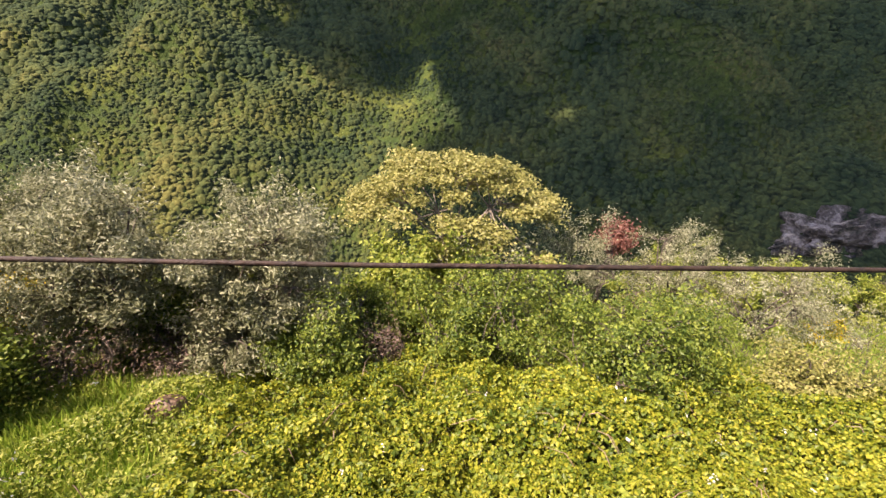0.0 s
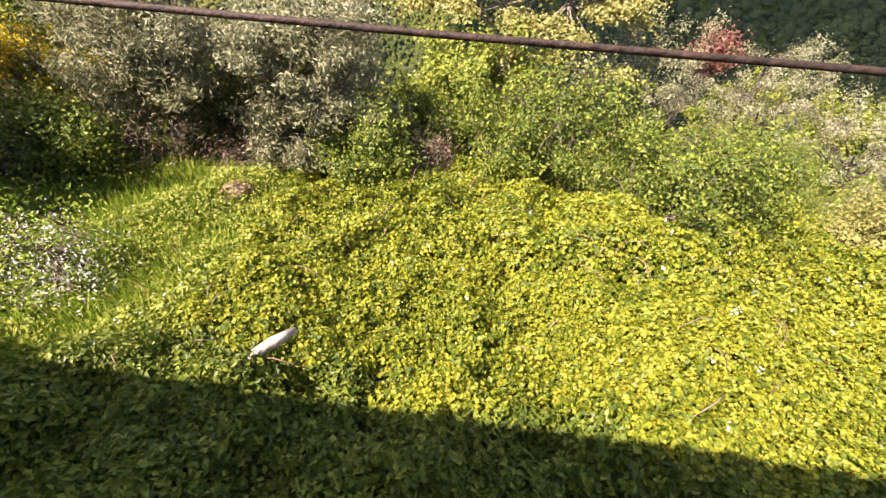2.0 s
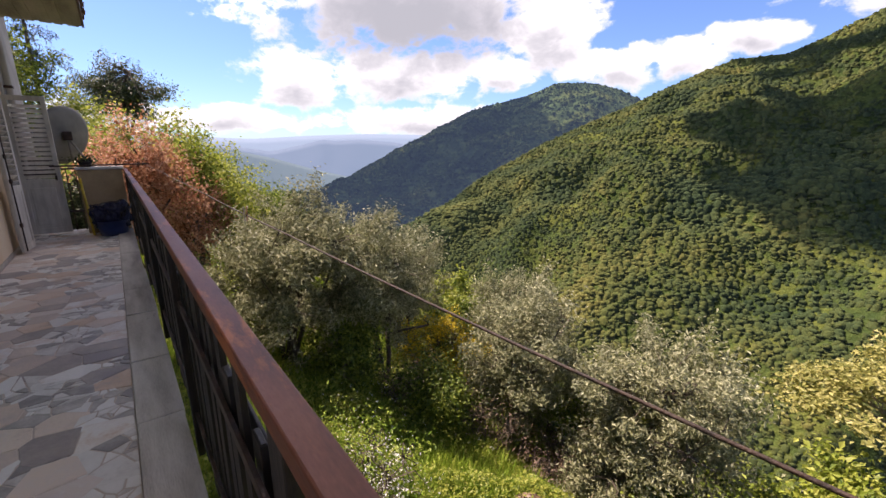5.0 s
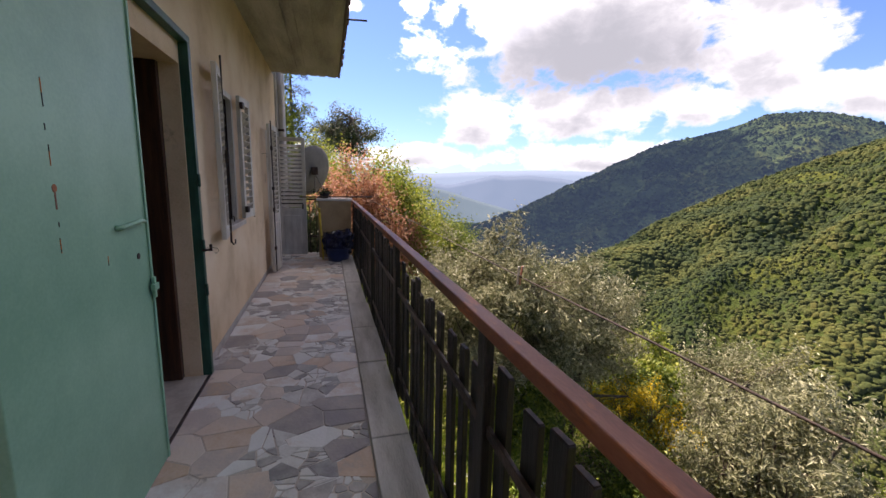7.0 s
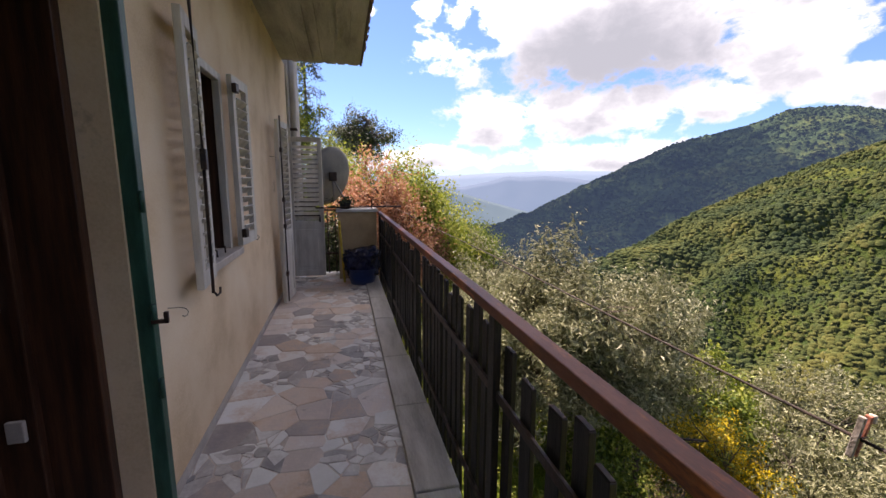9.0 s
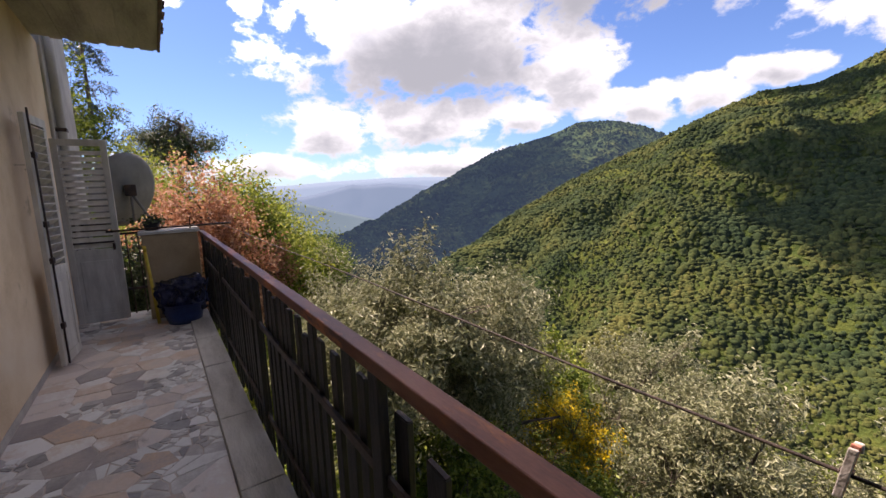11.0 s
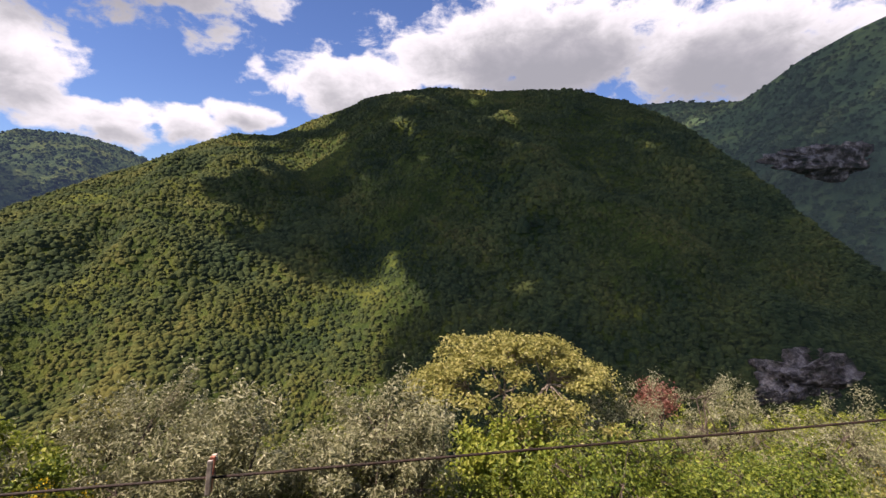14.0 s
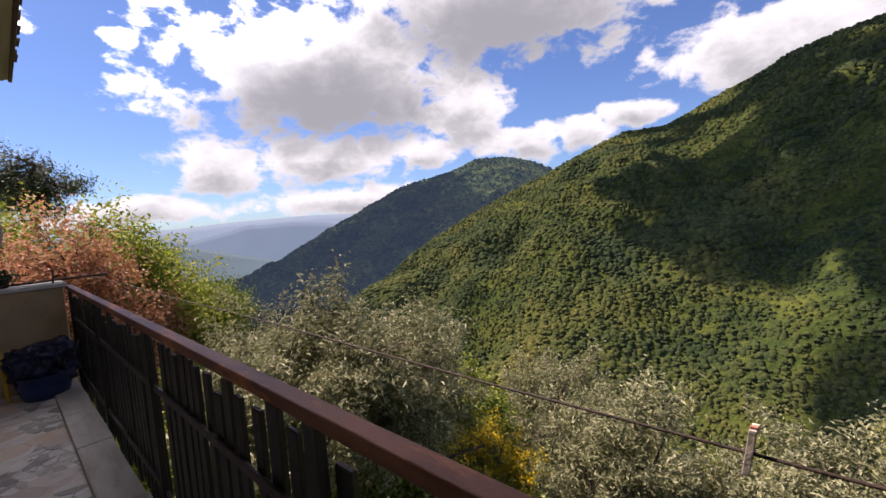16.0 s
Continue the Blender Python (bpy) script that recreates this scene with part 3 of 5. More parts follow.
def left_shade(az, el):
    return ~((az < 42.5) & (az > 26) & (el > 1.2 + 0.9 * np.abs(az - 37) * (az > 37)))


cloud_bank("cumulus_cloud", main_hill, main_shade, 900, 1300, 40.0, 2)
cloud_bank("cumulus_cloud", left_hill, left_shade, 640, 1900, 56.0, 5)
for az, el, far, rise, size, seed in ((-70, 6, 1000, 1600, (420, 420, 60), 11.0), (-28, 8, 1500, 2000, (600, 420, 60), 12.0), (-52, 10, 1300, 1900, (620, 520, 60), 14.0)):
    cumulus("cumulus_cloud", over(az, el, far, rise), size, seed)

# ---- house and balcony ----
WALL, INNER = -0.09, -0.41          # faces of the house wall
X0, X1 = -8.15, 4.2                 # ends of the house wall
DOOR = (-3.05, -2.23, 0.0, 2.06)
WINDOW = (-4.50, -3.86, 0.96, 2.13)
DOOR2 = (-7.68, -6.76, 0.0, 2.06)


def wall_sheet(name, openings, mat, label):
    xs = sorted({X0, X1, *[o[0] for o in openings], *[o[1] for o in openings]})
    zs = sorted({-6.0, 3.13, *[o[2] for o in openings], *[o[3] for o in openings]})
    bm = bmesh.new()
    for a, b in zip(xs, xs[1:]):
        for c, d in zip(zs, zs[1:]):
            if not any(o[0] <= a and b <= o[1] and o[2] <= c and d <= o[3] for o in openings):
                add_box(bm, (a, INNER, c), (b, WALL, d))
    bmesh.ops.remove_doubles(bm, verts=bm.verts, dist=1e-5)
    return tagged(part(name, bm, mat), label, "wall", kind="structure")


wall_sheet("wall_house", [DOOR, WINDOW, DOOR2], M["plaster"], "ochre plastered house wall with stains and worn patches")
tagged(part("wall_room", add_box(add_box(box((X0, -3.2, -0.2), (X1, -3.05, 3.1)), (X0, -3.05, -0.2), (X0 + 0.12, INNER, 3.1)), (X1 - 0.12, -3.05, -0.2), (X1, INNER, 3.1)), M["dim"]), "plain dim room walls", "wall", kind="structure")
tagged(part("wall_between", add_box(box((-5.6, -3.05, 0.0), (-5.5, INNER, 3.0)), (-3.42, -3.05, 0.0), (-3.32, INNER, 3.0)), M["dim"]), "plain partition between rooms", "wall", kind="structure")
tagged(part("floor_room", box((X0, -3.05, -0.2), (X1, INNER, -0.012)), M["dim"]), "plain dim room floor", "floor", kind="structure")
tagged(part("ceiling_room", box((X0, -3.2, 3.0), (X1, INNER, 3.1)), M["dim"]), "plain room ceiling", "ceiling", kind="structure")
tagged(part("wall_end", add_box(add_box(box((-11.0, -4.0, -6), (X0 - 0.003, WALL - 0.07, 7.4), 0.01), (-8.62, WALL - 0.07, -6), (X0 - 0.02, WALL + 0.03, 7.4), 0.012), (-8.95, WALL - 0.07, 1.0), (-8.72, WALL + 0.06, 7.4), 0.012), M["plaster_grey"]),
       "pale grey plastered wall of the taller part of the house", "wall", kind="structure")
# unseen eave, added with the wall's height to shade the balcony end
tagged(part("ceiling_eave", box((-11.6, -4.2, 7.4), (X0 + 0.2, 0.45, 7.55), 0.01), M["concrete"]), "added concrete eave, out of view, that shades the balcony end", "ceiling", kind="structure")
drain = thing("drainpipe", (-8.3, WALL + 0.08, 2.0), "pale grey drainpipe fixed to the corner pier", "pipe")
part("pipe", tube([(0, 0, -1.9), (0, 0, 3.0)], 0.045, 12), M["plaster_grey"], drain)
part("bracket", box((-0.06, -0.06, 0.2), (0.06, 0.05, 0.24), 0.005), M["iron"], drain)

# overhanging slab and tiles above
bm = box((-7.9, WALL - 0.3, 3.13), (X1, 1.0, 3.27), 0.006)
for i in range(6):
    add_box(bm, (-7.9, 0.06 + i * 0.155, 3.118), (X1, 0.062 + i * 0.155 + 0.10 + 0.03 * (i % 2), 3.131))
slab = tagged(part("ceiling_overhang", bm, M["concrete"]), "board-marked concrete roof overhang, stained and flaking", "ceiling", kind="structure")
tagged(part("roof_gutter_board", box((-7.93, 1.0, 3.12), (X1, 1.03, 3.25), 0.004), M["iron"]), "dark edge strip under the roof tiles", "trim", kind="structure")
stub = thing("iron_rod", (-5.3, 1.0, 3.20), "black iron rod standing out from the roof edge", "rod")
part("rod", tube([(0, -0.01, 0), (0, 0.27, 0.01)], 0.011, 8), M["iron"], stub)
roof = tagged(thing("roof"), "sloping roof of weathered clay tiles", "roof", kind="structure")
part("roof_deck", add_box(bmesh.new(), (-7.92, -3.4, 3.28), (X1, 0.9, 3.31)), M["iron"], roof)

bm = bmesh.new()
k = 8
prof = [(0.075 * math.cos(math.pi * i / k), 0.05 * math.sin(math.pi * i / k)) for i in range(k + 1)]
outer = [[bm.verts.new((x * w, y, z * w + 0.003)) for x, z in prof] for y, w in ((-0.25, 0.85), (0.2, 1.0))]
inner = [[bm.verts.new((x * w * 0.82, y, z * w * 0.78)) for x, z in prof] for y, w in ((-0.25, 0.85), (0.2, 1.0))]
for i in range(k):
    bm.faces.new((outer[0][i], outer[0][i + 1], outer[1][i + 1], outer[1][i])).smooth = True
    bm.faces.new((inner[0][i + 1], inner[0][i], inner[1][i], inner[1][i + 1])).smooth = True
    bm.faces.new((outer[1][i], outer[1][i + 1], inner[1][i + 1], inner[1][i]))
first_tile = part("roof_tile", bm, M["tile"], roof)
rnd = random.Random(4)
for row in range(2):
    for i in range(78):
        x = -7.86 + i * 0.155
        ob = first_tile if row == 0 and i == 0 else new("roof_tile", first_tile.data)
        ob.parent = roof
        ob.location = (x + rnd.uniform(-0.012, 0.012), 0.86 - row * 0.38 + rnd.uniform(-0.015, 0.02), 3.275 + row * 0.10)
        ob.rotation_euler = (radians(-12), 0, radians(rnd.uniform(-3, 3)))

# balcony floor
tagged(part("balcony_slab", box((-8.1, WALL, -0.20), (X1, 1.17, -0.022), 0.004), M["concrete"]), "concrete balcony slab", "floor", kind="structure")
floor = tagged(part("floor", box((-8.1, WALL, -0.022), (X1, 0.968, -0.0030)), M["mortar"]), "crazy-paved balcony floor of broken marble pieces", "floor", kind="structure")
kerb = tagged(thing("kerb"), "weathered grey stone kerb along the balcony edge", "kerb", kind="structure")
rnd = random.Random(11)
x = -8.1
while x < X1 - 0.05:
    n = min(x + rnd.uniform(0.75, 1.05), X1)
    slab_piece = part("kerb_stone", box((x + 0.004, 0.972, -0.021), (n - 0.004, 1.175 + rnd.uniform(-0.008, 0.008), 0.022 + rnd.uniform(-0.003, 0.003)), 0.006), M["kerb"], kerb)
    x = n
tagged(part("baseboard", box((-6.74, WALL, -0.004), (-3.1, WALL + 0.006, 0.055), 0.002), M["marble"]), "low worn plaster skirting", "baseboard", kind="structure")

# railing: square iron rail, posts, lower bar, upright planks outside
railing = thing("railing", (0, 1.2, 0), "red-oxide iron handrail with blackened wooden pickets", "railing")
part("handrail", box((-7.52, -0.018, 0.963), (X1, 0.032, 1.003), 0.004), M["rail"], railing, "chipped red-brown painted iron handrail")
part("lower_bar", box((-7.52, 0.0, 0.655), (X1, 0.012, 0.690), 0.002), M["iron"], railing, "rusty flat iron bar")
part("bottom_bar", box((-7.52, 0.0, 0.10), (X1, 0.012, 0.135), 0.002), M["iron"], railing)
post_mesh = None
for x in (-7.4, -5.85, -4.25, -2.64, -1.05, 0.5, 2.1, 3.7):
    if post_mesh is None:
        first = part("post", box((-0.03, -0.012, -0.10), (0.03, 0.016, 0.962), 0.004), M["plank"], railing)
        post_mesh = first.data
    else:
        first = new("post", post_mesh)
        first.parent = railing
    first.location = (x, 0, 0)
rnd = random.Random(23)
x = -7.46
while x < X1 - 0.1:
    w, deep = rnd.uniform(0.056, 0.080), rnd.uniform(0.015, 0.020)
    near_end = x > -2.75
    top = rnd.uniform(0.80, 0.875) if near_end else rnd.uniform(0.865, 0.925)
    if rnd.random() < 0.15:
        top -= rnd.uniform(0.03, 0.07)
    capped = x > -0.35 and rnd.random() < 0.55
    if x > -0.35:
        top = rnd.uniform(0.845, 0.875) if capped else rnd.uniform(0.73, 0.78)
    foot = rnd.uniform(-0.18, -0.05)
    y0 = 0.0170 + rnd.uniform(0, 0.003)
    bm = box((-w / 2, y0, foot), (w / 2, y0 + deep, top), 0.003)
    slope_x, slope_y = rnd.uniform(-0.08, 0.08), rnd.uniform(-0.12, 0.05)
    for v in bm.verts:
        if v.co.z > 0.3:
            v.co.z += v.co.x * slope_x + (v.co.y - y0) * slope_y
    ob = part("picket", bm, M["plank"], railing)
    ob.location, ob.rotation_euler = (x + w / 2, 0, 0), (radians(rnd.uniform(-0.4, 0.4)), radians(rnd.uniform(-0.8, 0.8)), 0)
    bm = box((-w / 2 + 0.002, y0 + 0.002, top - 0.010), (w / 2 - 0.002, y0 + deep - 0.002, top + 0.003), 0.0015)
    for v in bm.verts:
        v.co.z += v.co.x * slope_x + (v.co.y - y0) * slope_y
    part("picket_end", bm, M["plank_end" if capped else "plank" if x > -0.35 else "picket_top"], ob, "sawn picket end with flaking primer")
    x += w + (rnd.uniform(0.026, 0.045) if rnd.random() < (0.35 if near_end else 0.8) else rnd.uniform(0.06, 0.105))

part("outer_board", box((-0.7, 0.0415, 0.58), (X1, 0.052, 0.72), 0.004), M["plank"], railing, "blackened horizontal board outside the pickets")

# clothes line beyond the railing, with a peg on it
line = thing("clothes_line", (0, 1.70, 0), "rust-brown cable clothes line stretched along the balcony", "clothes line")
pts = [(-16 + i * 0.75, 0.0, 0.914 + 0.029 * max(0, (-16 + i * 0.75)) + 0.005 * math.sin(i * 1.3)) for i in range(36)]
part("cable", tube(pts, 0.0038, 8), M["cable"], line)
peg = thing("clothes_peg", (-1.87, 1.70, 0.915), "grey and faded red plastic clothes peg on the line", "clothes peg")
peg.scale = (0.72, 0.8, 0.8)
for sgn, mat, nm in ((-1, "peg_grey", "jaw"), (1, "peg_red", "jaw")):
    bm = bmesh.new()
    add_box(bm, (-0.009, -0.004, -0.060), (0.009, 0.004, 0.062), 0.002)
    for v in bm.verts:
        v.co.y += sgn * (0.006 + 0.10 * max(0, v.co.z - 0.005) + 0.05 * max(0, -v.co.z - 0.02))
        v.co.x += 0.16 * v.co.z
    part(nm, bm, M[mat], peg)
part("spring", tube([(-0.012, -0.012, 0.0), (-0.012, 0.012, 0.0), (0.012, 0.012, 0.004), (0.012, -0.012, 0.004)], 0.0022, 6), M["iron"], peg)
part("tip", box((0.004, 0.012, 0.044), (0.022, 0.022, 0.066), 0.003), M["white_paint"], peg, "pale worn tip")

# green door: frame, leaf folded against the wall, inner brown door
frame_green = tagged(thing("door_1"), "doorway with dark green painted metal frame", "door", kind="structure")
part("jamb", box((-3.115, WALL - 0.02, 0.0), (-3.065, WALL + 0.055, 2.19), 0.004), M["green_dark"], frame_green)
part("head", box((-3.115, WALL - 0.02, 2.192), (-2.14, WALL + 0.055, 2.235), 0.004), M["green_dark"], frame_green)
part("jamb", box((-2.225, WALL - 0.02, 0.0), (-2.195, WALL + 0.03, 2.19), 0.004), M["green_dark"], frame_green)
part("threshold", box((-3.05, INNER, -0.02), (-2.23, WALL + 0.03, 0.012), 0.003), M["marble"], frame_green, "worn pinkish marble threshold")
part("floor_track", box((-3.06, WALL + 0.034, -0.004), (-1.2, WALL + 0.05, 0.010), 0.002), M["iron"], frame_green)
for z in (0.62, 0.92, 1.35):
    part("hinge", tube([(-3.055, WALL + 0.065, z - 0.04), (-3.055, WALL + 0.065, z + 0.04)], 0.010, 8), M["green_dark"], frame_green)
part("catch", add_box(box((-3.06, WALL + 0.055, 0.885), (-3.045, WALL + 0.115, 0.90), 0.002), (-3.06, WALL + 0.10, 0.885), (-3.045, WALL + 0.115, 0.93), 0.002), M["iron"], frame_green, "rusty iron catch")
leaf_door = thing("door_leaf", (-2.12, WALL + 0.075, 0.0), "pale green painted metal door leaf folded open against the wall", "door")
bm = box((0.0, -0.018, 0.03), (0.93, 0.018, 2.17), 0.004)
part("panel", bm, M["green_paint"], leaf_door)
part("fold", box((0.0, 0.0185, 0.035), (0.018, 0.026, 2.165), 0.003), M["green_paint"], leaf_door)
part("latch_bar", tube([(0.055, 0.030, 1.180), (0.10, 0.036, 1.190), (0.27, 0.036, 1.178), (0.285, 0.018, 1.178)], 0.010, 8), M["green_paint"], leaf_door, "bent latch bar painted over")
part("bolt", add_box(box((0.0, 0.0265, 0.87), (0.05, 0.045, 0.90), 0.003), (0.015, 0.0265, 0.835), (0.035, 0.04, 0.93), 0.003), M["green_paint"], leaf_door)
part("keyhole", tube([(0.115, 0.0175, 1.04), (0.115, 0.0200, 1.04)], 0.014, 10), M["iron"], leaf_door)
for x, z, s in ((0.62, 1.565, 0.08), (0.625, 1.50, 0.02), (0.62, 1.40, 0.06), (0.622, 1.142, 0.045), (0.618, 1.22, 0.015), (0.36, 1.05, 0.035)):
    part("rust_mark", box((x, 0.0182, z), (x + 0.004, 0.0196, z + s), 0.0005), M["plank_end"], leaf_door, "small rust streak")
part("rust_spot", tube([(0.62, 0.0175, 1.335), (0.62, 0.0195, 1.335)], 0.012, 9), M["rail"], leaf_door, "brown rust spot with a run below")
part("rust_run", box((0.616, 0.0182, 1.272), (0.624, 0.0192, 1.330), 0.0004), M["rail"], leaf_door)
inner_door = thing("wooden_door", (-2.98, INNER + 0.02, 0.0), "dark brown varnished wooden door standing open inwards", "door")
part("panel", box((-0.035, -0.80, 0.02), (0.012, 0.0, 2.03), 0.006), M["brown_wood"], inner_door)
for z0, z1 in ((0.2, 0.9), (1.05, 1.9)):
    part("moulding", box((0.0125, -0.68, z0), (0.026, -0.12, z1), 0.008), M["brown_wood"], inner_door)
part("handle", add_box(box((0.012, -0.09, 0.98), (0.035, -0.05, 1.10), 0.004), (0.036, -0.13, 1.05), (0.052, -0.06, 1.07), 0.004), M["marble"], inner_door, "pale metal handle")
part("lock_plate", box((0.027, -0.075, 0.52), (0.045, -0.02, 0.60), 0.004), M["marble"], inner_door)
tagged(part("door_lining", add_box(box((-3.05, INNER - 0.02, 0.013), (-3.0, WALL - 0.11, 2.06), 0.003), (-2.28, INNER - 0.02, 0.013), (-2.23, WALL - 0.11, 2.06), 0.003), M["brown_wood"]), "dark brown lining of the doorway", "trim", kind="structure")


def louvre_leaf(name, width, z0, z1, place, turn, label, panel_from=None, group="", tilt=40):
    """A louvred shutter leaf hinged at x = 0; slats tilt; an optional solid panel below."""
    ob = thing(name, place, label, "shutter", group)
    ob.rotation_euler = (0, 0, radians(turn))
    st, th = 0.058, 0.036
    part("stile", box((0, -th / 2, z0), (st, th / 2, z1), 0.004), M["white_paint"], ob)
    part("stile", box((width - st, -th / 2, z0), (width, th / 2, z1), 0.004), M["white_paint"], ob)
    part("top_rail", box((st, -th / 2, z1 - 0.07), (width - st, th / 2, z1), 0.003), M["white_paint"], ob)
    part("bottom_rail", box((st, -th / 2, z0), (width - st, th / 2, z0 + 0.085), 0.003), M["white_paint"], ob)
    start = z0 + 0.085
    if panel_from:
        part("middle_rail", box((st, -th / 2, panel_from - 0.08), (width - st, th / 2, panel_from), 0.003), M["white_paint"], ob)
        part("panel", box((st, -0.010, start), (width - st, 0.010, panel_from - 0.08)), M["white_paint"], ob)
        part("raised_field", box((st + 0.035, -0.019, start + 0.05), (width - st - 0.035, 0.019, panel_from - 0.13), 0.008), M["white_paint"], ob)
        start = panel_from
    first, n = None, int((z1 - 0.07 - start) / 0.068)
    for i in range(n):
        if first is None:
            first = part("slat", box((st, -0.036, -0.004), (width - st, 0.036, 0.004), 0.002), M["white_paint"], ob)
            s = first
        else:
            s = new("slat", first.data)
            s.parent = ob
        s.location = (0, 0, start + 0.035 + i * 0.068)
        s.rotation_euler = (radians(tilt), 0, 0)
    return ob


# window with open louvred shutters
window = tagged(thing("window_1"), "small wooden window with cream frame in the plaster wall", "window", kind="structure")
a, b, c, d = WINDOW
for nm, lo, hi in (("frame_side", (a, WALL - 0.035, c), (a + 0.05, WALL + 0.012, d)), ("frame_side", (b - 0.05, WALL - 0.035, c), (b, WALL + 0.012, d)), ("frame_top", (a + 0.051, WALL - 0.035, d - 0.05), (b - 0.051, WALL + 0.012, d)),
                   ("sash", (a + 0.06, WALL - 0.30, c + 0.02), (a + 0.075, WALL - 0.26, d - 0.06)), ("sash", (b - 0.075, WALL - 0.30, c + 0.02), (b - 0.06, WALL - 0.26, d - 0.06))):
    part(nm, box(lo, hi, 0.005), M["white_paint"], window)
part("window_sill", box((a - 0.03, INNER + 0.05, c - 0.045), (b + 0.03, WALL + 0.075, c + 0.003), 0.006), M["marble"], window, "pale marble window sill")
# dark brown panels cover the reveal, so the opening looks darker
for lo, hi in (((a, INNER - 0.01, c + 0.004), (a + 0.035, WALL - 0.036, d)), ((b - 0.035, INNER - 0.01, c + 0.004), (b, WALL - 0.036, d)), ((a + 0.036, INNER - 0.01, d - 0.035), (b - 0.036, WALL - 0.036, d))):
    part("lining", box(lo, hi, 0.003), M["brown_wood"], window, "dark brown lining")
for x in (a + 0.24, b - 0.22):
    part("sill_stay", tube([(x, WALL + 0.02, c + 0.003), (x, WALL + 0.02, c + 0.045), (x + 0.03, WALL + 0.02, c + 0.05)], 0.006, 6), M["iron"], window)
near = louvre_leaf("window_shutter", 0.345, 0.895, 2.20, (b + 0.005, WALL + 0.055, 0), 6, "cream louvred wooden window shutter folded back on the wall", group="window shutters")
part("closing_rod", tube([(0.272, 0.040, 0.86), (0.270, 0.044, 1.5), (0.272, 0.040, 2.26)], 0.008, 8), M["iron"], near, "black iron closing rod")
part("rod_hook", tube([(0.272, 0.040, 0.87), (0.265, 0.055, 0.845), (0.235, 0.065, 0.850), (0.225, 0.065, 0.880)], 0.006, 6), M["iron"], near)
part("rod_handle", box((0.245, 0.034, 1.48), (0.295, 0.062, 1.58), 0.005), M["iron"], near)
far = louvre_leaf("window_shutter", 0.345, 0.97, 2.14, (a - 0.01, WALL + 0.06, 0), 180 - 5, "cream louvred wooden window shutter folded back on the wall", group="window shutters", tilt=-40)
for z in (1.06, 2.05):
    part("hinge", box((-0.02, -0.05, z - 0.03), (0.04, -0.018, z + 0.03), 0.004), M["iron"], far, "black iron hinge")
for x, z in ((-3.35, 0.86), (-5.05, 0.98), (-6.35, 1.70)):
    stay = thing("shutter_stay", (x, WALL, z), "thin rusty wire hook in the wall", "hook")
    part("wire", tube([(0, -0.01, 0), (0, 0.05, 0.001), (0.004, 0.075, -0.004), (0.014, 0.088, -0.016), (0.020, 0.084, -0.030), (0.016, 0.072, -0.038), (0.006, 0.060, -0.036)], 0.0016, 6), M["iron"], stay)

# balcony door at the far end with long shutters
door_far = tagged(thing("door_2"), "balcony doorway with long louvred shutters", "door", kind="structure")
a, b, c, d = DOOR2
for nm, lo, hi in (("frame_side", (a, WALL - 0.12, 0.0), (a + 0.05, WALL + 0.012, d)), ("frame_side", (b - 0.05, WALL - 0.12, 0.0), (b, WALL + 0.012, d)), ("frame_top", (a + 0.051, WALL - 0.12, d - 0.05), (b - 0.051, WALL + 0.012, d))):
    part(nm, box(lo, hi, 0.005), M["white_paint"], door_far)
part("threshold", box((a, INNER, -0.02), (b, WALL + 0.02, 0.010), 0.003), M["marble"], door_far)
part("glazed_leaf", box((a + 0.06, WALL - 0.24, 0.03), (b - 0.06, WALL - 0.20, d - 0.06), 0.005), M["brown_wood"], door_far)
near2 = louvre_leaf("door_shutter", 0.44, 0.03, 2.10, (b + 0.04, WALL + 0.15, 0), -7, "tall cream louvred door shutter folded towards the wall", 0.86, "door shutters")
part("closing_rod", tube([(0.40, 0.03, 0.04), (0.40, 0.03, 2.14)], 0.008, 8), M["iron"], near2)
for z in (0.35, 0.9, 1.2, 1.75):
    part("rod_guide", box((0.38, 0.018, z), (0.43, 0.045, z + 0.05), 0.004), M["iron"], near2)
far2 = louvre_leaf("door_shutter", 0.47, 0.03, 2.06, (a - 0.06, WALL + 0.03, 0), 88, "tall cream louvred door shutter standing square to the wall", 0.86, "door shutters")
part("cross_bar", box((0.06, -0.034, 0.925), (0.42, -0.020, 0.945), 0.003), M["iron"], far2, "dark iron cross bar")
part("latch", box((0.40, -0.04, 0.84), (0.425, -0.018, 0.92), 0.003), M["iron"], far2)

# end of the balcony: pier, pipe, pot, bag, basin, stick, dish
pier = thing("end_pier", (-7.72, 0.87, 0), "ochre plastered pier at the end of the balcony", "pier")
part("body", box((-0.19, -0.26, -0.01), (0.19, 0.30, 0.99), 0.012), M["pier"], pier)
part("coping", box((-0.215, -0.285, 0.991), (0.215, 0.325, 1.03), 0.006), M["plaster_grey"], pier, "pale stone coping")
pipe = thing("iron_pipe", (-7.62, 0.3, 1.052), "rusty iron pipe laid over the pier", "pipe")
part("rod", tube([(0, 0.0, 0.0), (0, 1.25, 0.012)], 0.012, 8), M["iron"], pipe)
part("upright", tube([(0.04, 0.80, -0.02), (0.03, 0.81, 0.12)], 0.008, 6), M["iron"], pipe)
grille = thing("end_railing", (-8.0, 0.32, 0), "dark iron railing between the pier and the wall", "railing")
for z in (0.30, 0.98):
    part("bar", box((-0.012, -0.36, z), (0.012, 0.28, z + 0.03), 0.003), M["iron"], grille)
for i in range(6):
    part("baluster", tube([(0, -0.33 + i * 0.115, -0.01), (0, -0.33 + i * 0.115, 0.98)], 0.009, 6), M["iron"], grille)
